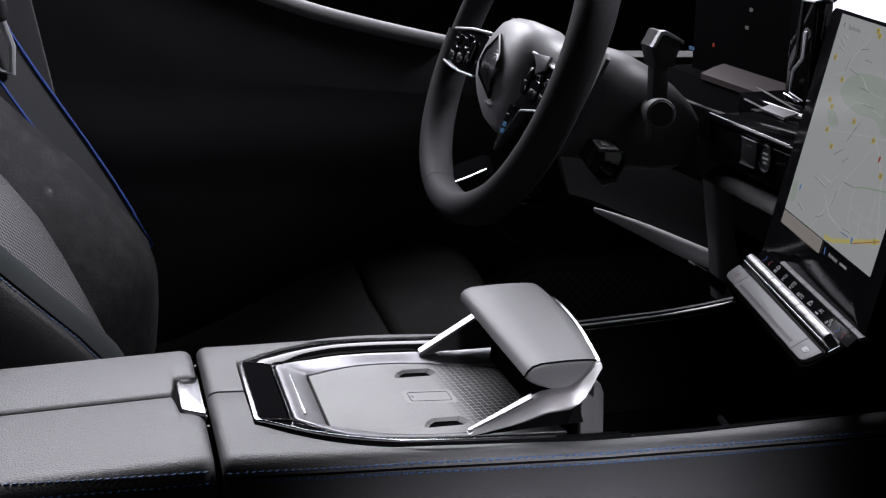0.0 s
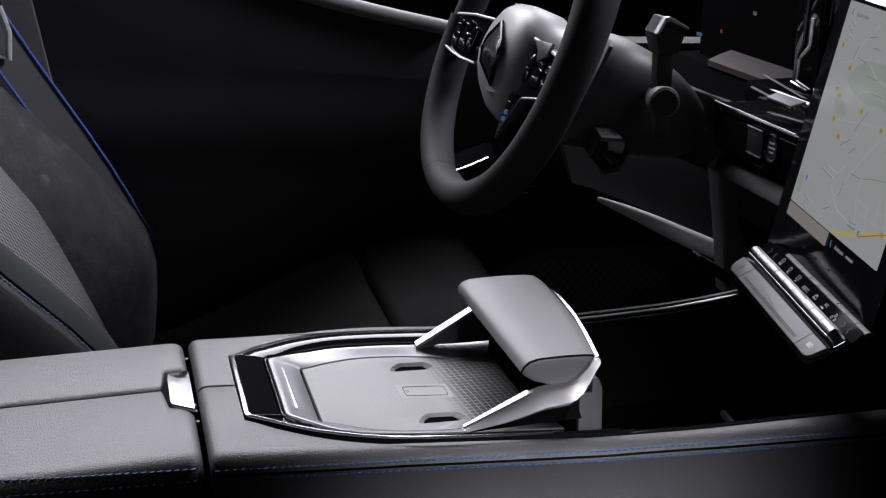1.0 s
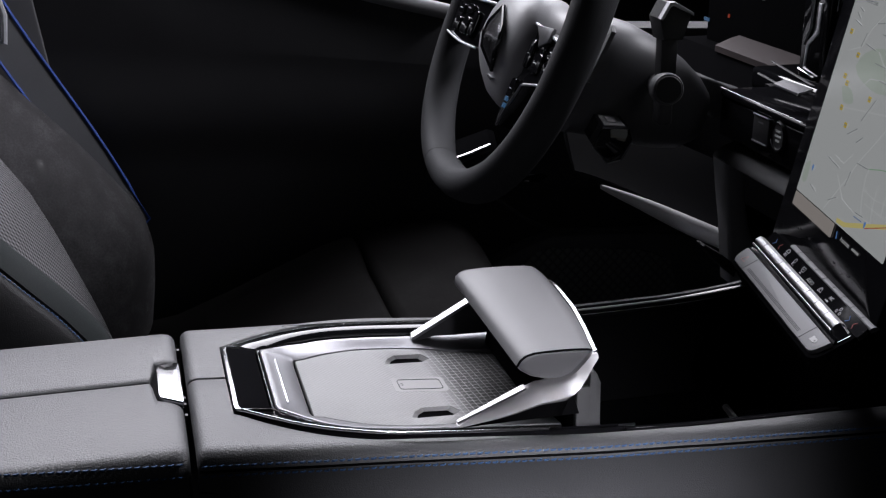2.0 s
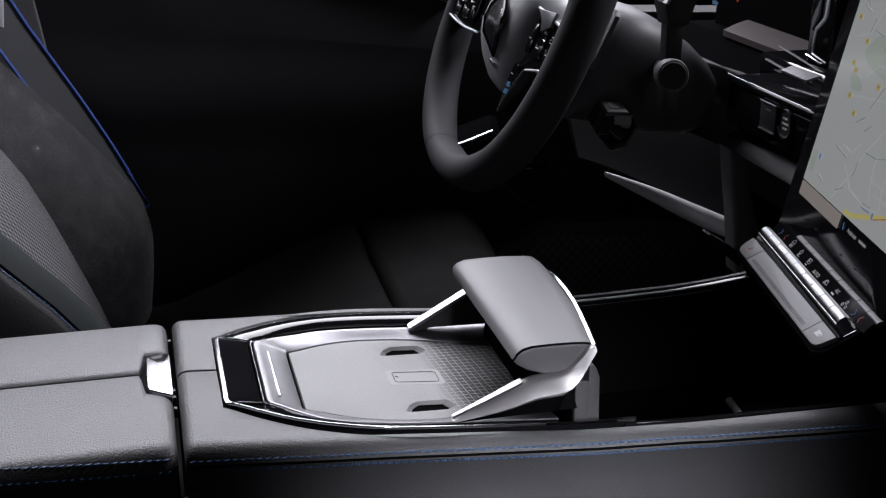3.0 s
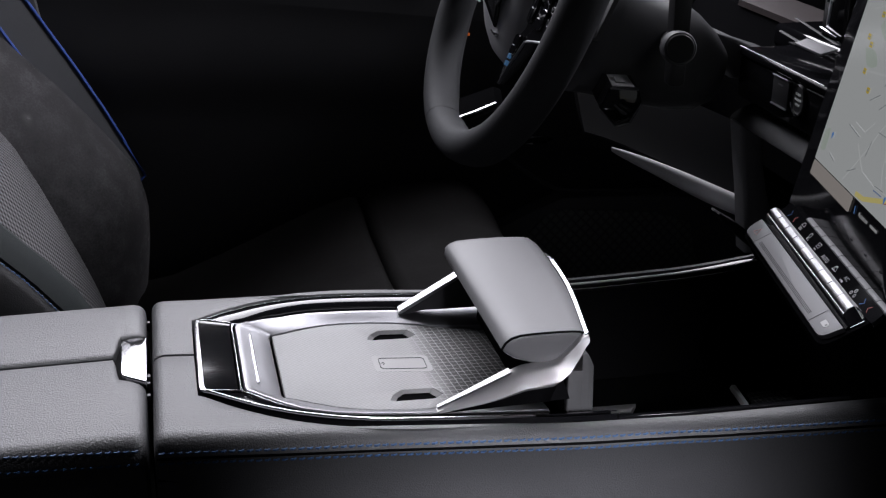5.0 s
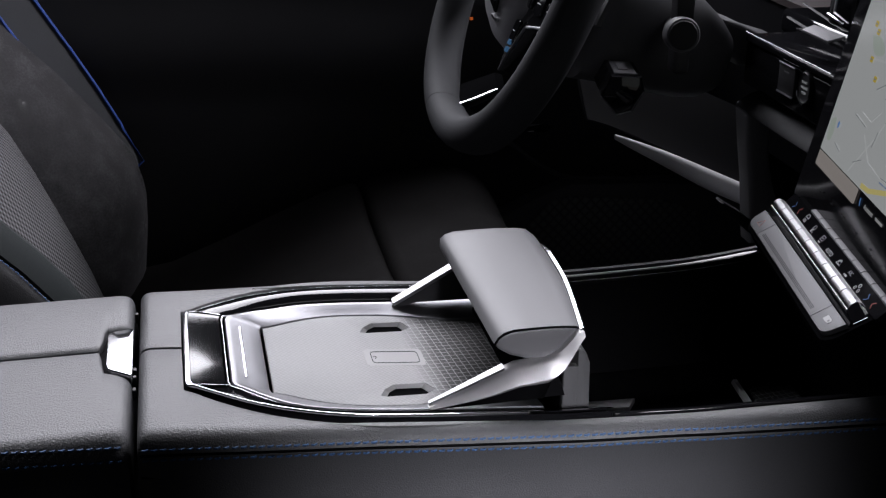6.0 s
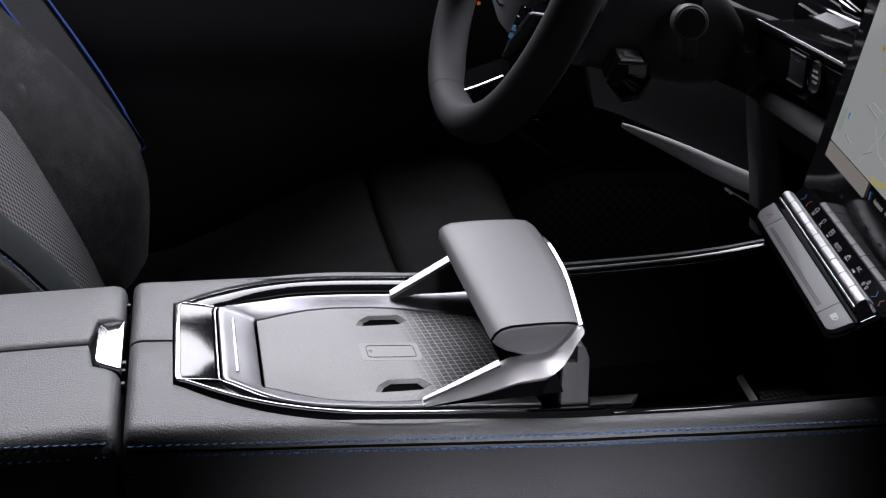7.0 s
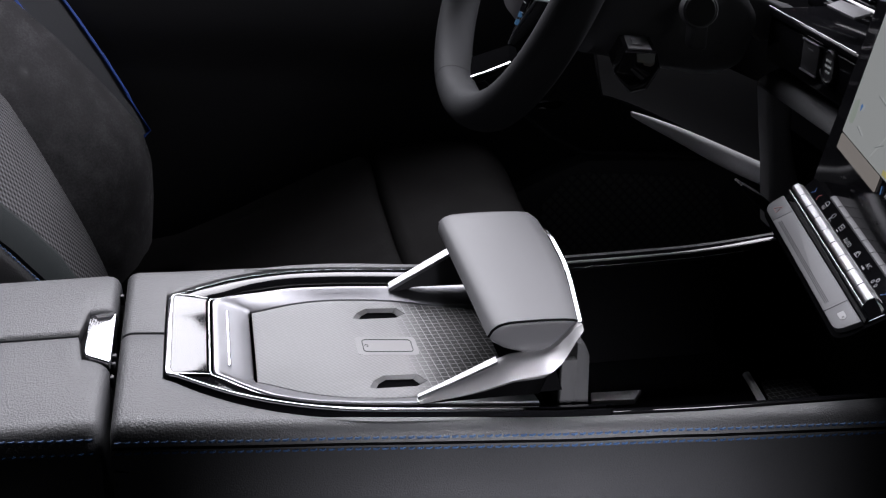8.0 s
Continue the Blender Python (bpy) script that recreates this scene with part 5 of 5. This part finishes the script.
part("body", loft([[Vector((0.53 + (x - 0.53) * k + (y - 1.195) * 0.22, y, 0.578 + (z - 0.578) * k)) for x, z in face] for y, k in ((1.1935, 0.80), (1.1945, 0.93), (1.198, 1.0), (1.24, 1.0), (1.29, 0.95))]), GLOSS, sat, "gloss black body")
part("edge", tube([Vector((0.53 + (x - 0.53) * 0.97, 1.1945, 0.578 + (z - 0.578) * 0.97)) for x, z in face[:4]], 0.0010, 6), CHROME, sat, "chrome edge")
part("edge", tube([Vector((0.53 + (x - 0.53) * 1.0, 1.1965, 0.578 + (z - 0.578) * 1.0)) for x, z in face[3:]], 0.0007, 6), SATIN, sat, "thin satin edge")
part("top_key", prism([Vector((x, y, z)) for x, y, z in ((0.5190, 1.200, 0.5985), (0.5425, 1.200, 0.5962), (0.5540, 1.252, 0.5950), (0.5310, 1.252, 0.5972))], (0, 0, -0.004), 0.001), PLASTIC_GREY, sat, "grey top key")
part("key_mark", prism([Vector((x, y, z)) for x, y, z in ((0.5270, 1.212, 0.5988), (0.5370, 1.212, 0.5978), (0.5425, 1.236, 0.5976), (0.5330, 1.236, 0.5986))], (0, 0, -0.001), 0.0003), SILVER, sat, "silver key field")

# ---- driver seat ----
seat = thing("driver_seat", (0.1, 1.38, 0.0), "driver seat with grey suede bolsters, woven centre and blue stitching", "car seat")
SD = Vector((-0.65, 0, 0.76)).normalized()
SM = Vector((0.76, 0, 0.65)).normalized()


def back_pt(y, t, m):
    return WY * y + SD * t + SM * m


def crest(t):
    """How far forward the bolsters stand along the backrest."""
    return 0.306 + float(np.interp(t, (0.08, 0.155, 0.20, 0.226, 0.26, 0.286, 0.32, 0.38, 0.45, 0.8), (-0.18, -0.108, -0.062, -0.040, -0.020, -0.008, 0.003, 0.006, 0.002, 0.0)))


TS = [0.08, 0.11, 0.14, 0.165, 0.185, 0.205, 0.22, 0.235, 0.25, 0.265, 0.28, 0.30, 0.33, 0.37, 0.42, 0.48, 0.54, 0.60, 0.66, 0.70]


def far_crest(t):
    """The same for the bolster on the door's side, which stands a little prouder."""
    return 0.306 + float(np.interp(t, (0.08, 0.168, 0.20, 0.241, 0.281, 0.347, 0.428, 0.485, 0.8), (-0.19, -0.100, -0.064, -0.026, -0.006, 0.001, 0.003, 0.000, -0.004)))


def hollow(t):
    """How deep the woven centre lies."""
    return 0.074 + float(np.interp(t, (0.08, 0.203, 0.242, 0.283, 0.365, 0.429, 0.485, 0.8), (0.09, 0.166, 0.183, 0.198, 0.226, 0.244, 0.250, 0.252)))


def back_strip(cols, mat, name, label, front=None):
    rows = [[back_pt(y, t, (front or crest)(t) + m) for y, m in cols] for t in TS]
    return part(name, loft(rows), mat, seat, label, 60)


back_strip([(1.655, -0.12), (1.660, -0.07), (1.655, -0.03), (1.640, -0.007), (1.620, 0.0), (1.595, -0.006), (1.565, -0.022), (1.540, -0.045), (1.520, -0.072), (1.506, -0.100), (1.500, -0.125), (1.52, -0.17)], SUEDE, "bolster", "grey suede bolster", far_crest)
back_strip([(1.515, -0.082), (1.50, -0.066), (1.46, -0.060), (1.40, -0.057), (1.34, -0.060), (1.26, -0.066), (1.215, -0.085), (1.22, -0.15), (1.50, -0.15)], MESH, "backrest_centre", "woven grey backrest centre", hollow)
back_strip([(1.212, -0.12), (1.211, -0.07), (1.207, -0.046), (1.199, -0.035), (1.185, -0.032), (1.165, -0.036), (1.152, -0.043), (1.150, -0.12)], SUEDE_GREEN, "bolster", "anthracite suede bolster")
back_strip([(1.151, -0.046), (1.146, -0.044), (1.138, -0.050), (1.125, -0.075), (1.118, -0.12), (1.118, -0.20), (1.16, -0.20), (1.16, -0.06)], SUEDE_BLACK, "bolster", "black leather bolster side")


def seat_stitches(y, m, t0, t1):
    bm = bmesh.new()
    t = t0
    while t < t1:
        tube([back_pt(y, t, crest(t) + m - 0.0004), back_pt(y - 0.0003, t + 0.002, crest(t + 0.002) + m + 0.0008), back_pt(y, t + 0.004, crest(t + 0.004) + m - 0.0004)], 0.0006, 5, bm, 1.0, (0, 1, 0))
        t += 0.0055
    part("stitching", bm, THREAD, seat, "blue thread stitching")


seat_stitches(1.1445, -0.0445, 0.26, 0.62)
seat_stitches(1.205, -0.0425, 0.26, 0.62)
def seat_row(x, zt):
    return [Vector((x, y, z)) for y, z in ((1.135, 0.14), (1.130, zt - 0.06), (1.140, zt - 0.022), (1.165, zt - 0.004), (1.190, zt), (1.225, zt - 0.004), (1.27, zt - 0.014), (1.40, zt - 0.020), (1.53, zt - 0.014), (1.585, zt - 0.002), (1.625, zt), (1.655, zt - 0.015), (1.668, zt - 0.05), (1.66, 0.14))]


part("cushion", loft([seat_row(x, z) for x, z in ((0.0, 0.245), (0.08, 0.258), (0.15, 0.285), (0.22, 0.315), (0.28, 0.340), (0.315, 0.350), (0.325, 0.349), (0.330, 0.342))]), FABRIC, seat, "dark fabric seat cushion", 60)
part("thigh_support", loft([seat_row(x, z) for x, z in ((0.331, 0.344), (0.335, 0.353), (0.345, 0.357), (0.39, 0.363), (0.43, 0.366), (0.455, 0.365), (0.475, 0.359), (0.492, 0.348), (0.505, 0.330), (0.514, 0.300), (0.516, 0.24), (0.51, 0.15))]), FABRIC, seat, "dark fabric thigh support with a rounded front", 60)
part("base", rbox((0.0, 1.17, 0.0), (0.45, 1.62, 0.15), 0.02), PLASTIC, seat, "black seat base")

# ---- seat belt ----
belt = thing("seat_belt", (0.05, 1.70, 0.35), "black seat belt webbing with blue edges beside the seat", "seat belt")
BD = Vector((-0.455, 0.0, 0.89)).normalized()
BW = Vector((0.83, 0.35, 0.42)).normalized()
BP = Vector((0.0475, 1.672, 0.392))
path_b = [BP + BD * -0.075 + Vector((-0.15, 0, 0)), BP + BD * -0.040 + Vector((-0.040, 0, 0))] + [BP + BD * (0.055 * k - 0.01) + Vector((0.004 * math.sin(k * 0.8), 0, 0)) for k in range(12)]
part("webbing", loft([[p, p - BW * 0.046, p - BW * 0.046 + Vector((0.0, 0.0015, 0)), p + Vector((0, 0.0015, 0))] for p in path_b]), WEBBING, belt, "black woven webbing")
for off in (0.0012, -0.0455):
    part("edge", tube([p + BW * off - Vector((0, 0.0006, 0)) for p in path_b], 0.0022, 6), BLUE_EDGE, belt, "blue woven edge")
tongue = [Vector((x, 1.655, z)) for x, z in ((-0.134, 0.705), (-0.112, 0.705), (-0.103, 0.668), (-0.106, 0.634), (-0.124, 0.640))]
part("tongue", tube([*tongue, tongue[0]], 0.0045, 8, None, 1.0, (0, 1, 0)), TRIM_PALE, belt, "bare metal buckle tongue")
part("tongue_grip", rbox((-0.150, 1.645, 0.70), (-0.104, 1.668, 0.735), 0.008), PLASTIC_MID, belt, "black plastic grip")

# ---- pillar beside the belt ----
single("pillar_trim", prism([Vector((x, 1.688, z)) for x, z in ((-0.42, 0.45), (-0.036, 0.45), (-0.048, 0.524), (-0.062, 0.625), (-0.076, 0.722), (-0.11, 0.88), (-0.42, 0.96))], (0, 0.014, 0), 0.003), PLASTIC_GREY, "dark grey pillar trim behind the seat belt", "pillar trim")

# ---- driver door ----
door = thing("car_door", (0.3, 1.74, 0.05), "black driver door panel with a grey waist trim and armrest", "car door")
top = [(-0.70, 1.02), (-0.05, 0.86), (0.10, 0.775), (0.256, 0.708), (0.368, 0.673), (0.486, 0.643), (0.70, 0.615), (1.30, 0.59)]
part("panel", prism([Vector((x, 1.705, z)) for x, z in [(-0.70, 0.03), *top, (1.30, 0.03)]], (0, 0.06, 0), 0.004), PLASTIC, door, "black door panel")
part("door_lamp", rbox((0.4963, 1.7015, 0.5437), (0.5007, 1.7065, 0.5477), 0.001), material("orange_lamp_lens", (0.6, 0.12, 0.02), 0.4, emit=0.5, vary=0), door, "tiny lit orange lamp")
part("waist_trim", tube(spline([(x, 1.703, z + 0.001) for x, z in top[1:6]], 26), 0.011, 12), WAIST, door, "grey soft waist trim")
swell = [(1.7050 - 0.0075 * math.sin(math.pi * k / 14) ** 2, 0.085 - 0.17 * k / 14) for k in range(15)]
part("armrest", loft([[Vector((x, y, z + dz)) for y, dz in [*swell, (1.712, -0.085), (1.712, 0.085)]] for x, z in ((-0.35, 0.545), (-0.16, 0.535), (0.25, 0.510), (0.42, 0.49), (0.70, 0.455), (1.0, 0.43))]), PLASTIC, door, "black door armrest", 80)
part("pocket", prism([Vector((x, 1.675, z)) for x, z in ((0.44, 0.12), (0.46, 0.225), (0.546, 0.270), (0.598, 0.294), (0.638, 0.308), (0.822, 0.301), (0.95, 0.290), (1.0, 0.10))], (0, 0.03, 0), 0.005), PLASTIC_GREY, door, "satin dark grey door pocket")
part("speaker_grille", prism([Vector((x, 1.671, z)) for x, z in ((0.575, 0.251), (0.614, 0.286), (0.639, 0.291), (0.782, 0.276), (0.835, 0.255), (0.86, 0.16), (0.62, 0.13), (0.575, 0.17))], (0, 0.006, 0), 0.002), GRILLE, door, "black diamond patterned speaker grille")
part("lower_trim", tube(spline([(0.45, 1.690, 0.455), (0.534, 1.680, 0.390), (0.579, 1.672, 0.352), (0.612, 1.670, 0.331), (0.645, 1.670, 0.320), (0.712, 1.670, 0.315), (0.90, 1.670, 0.290)], 30), 0.0035, 8), PLASTIC_MID, door, "thin trim edge")
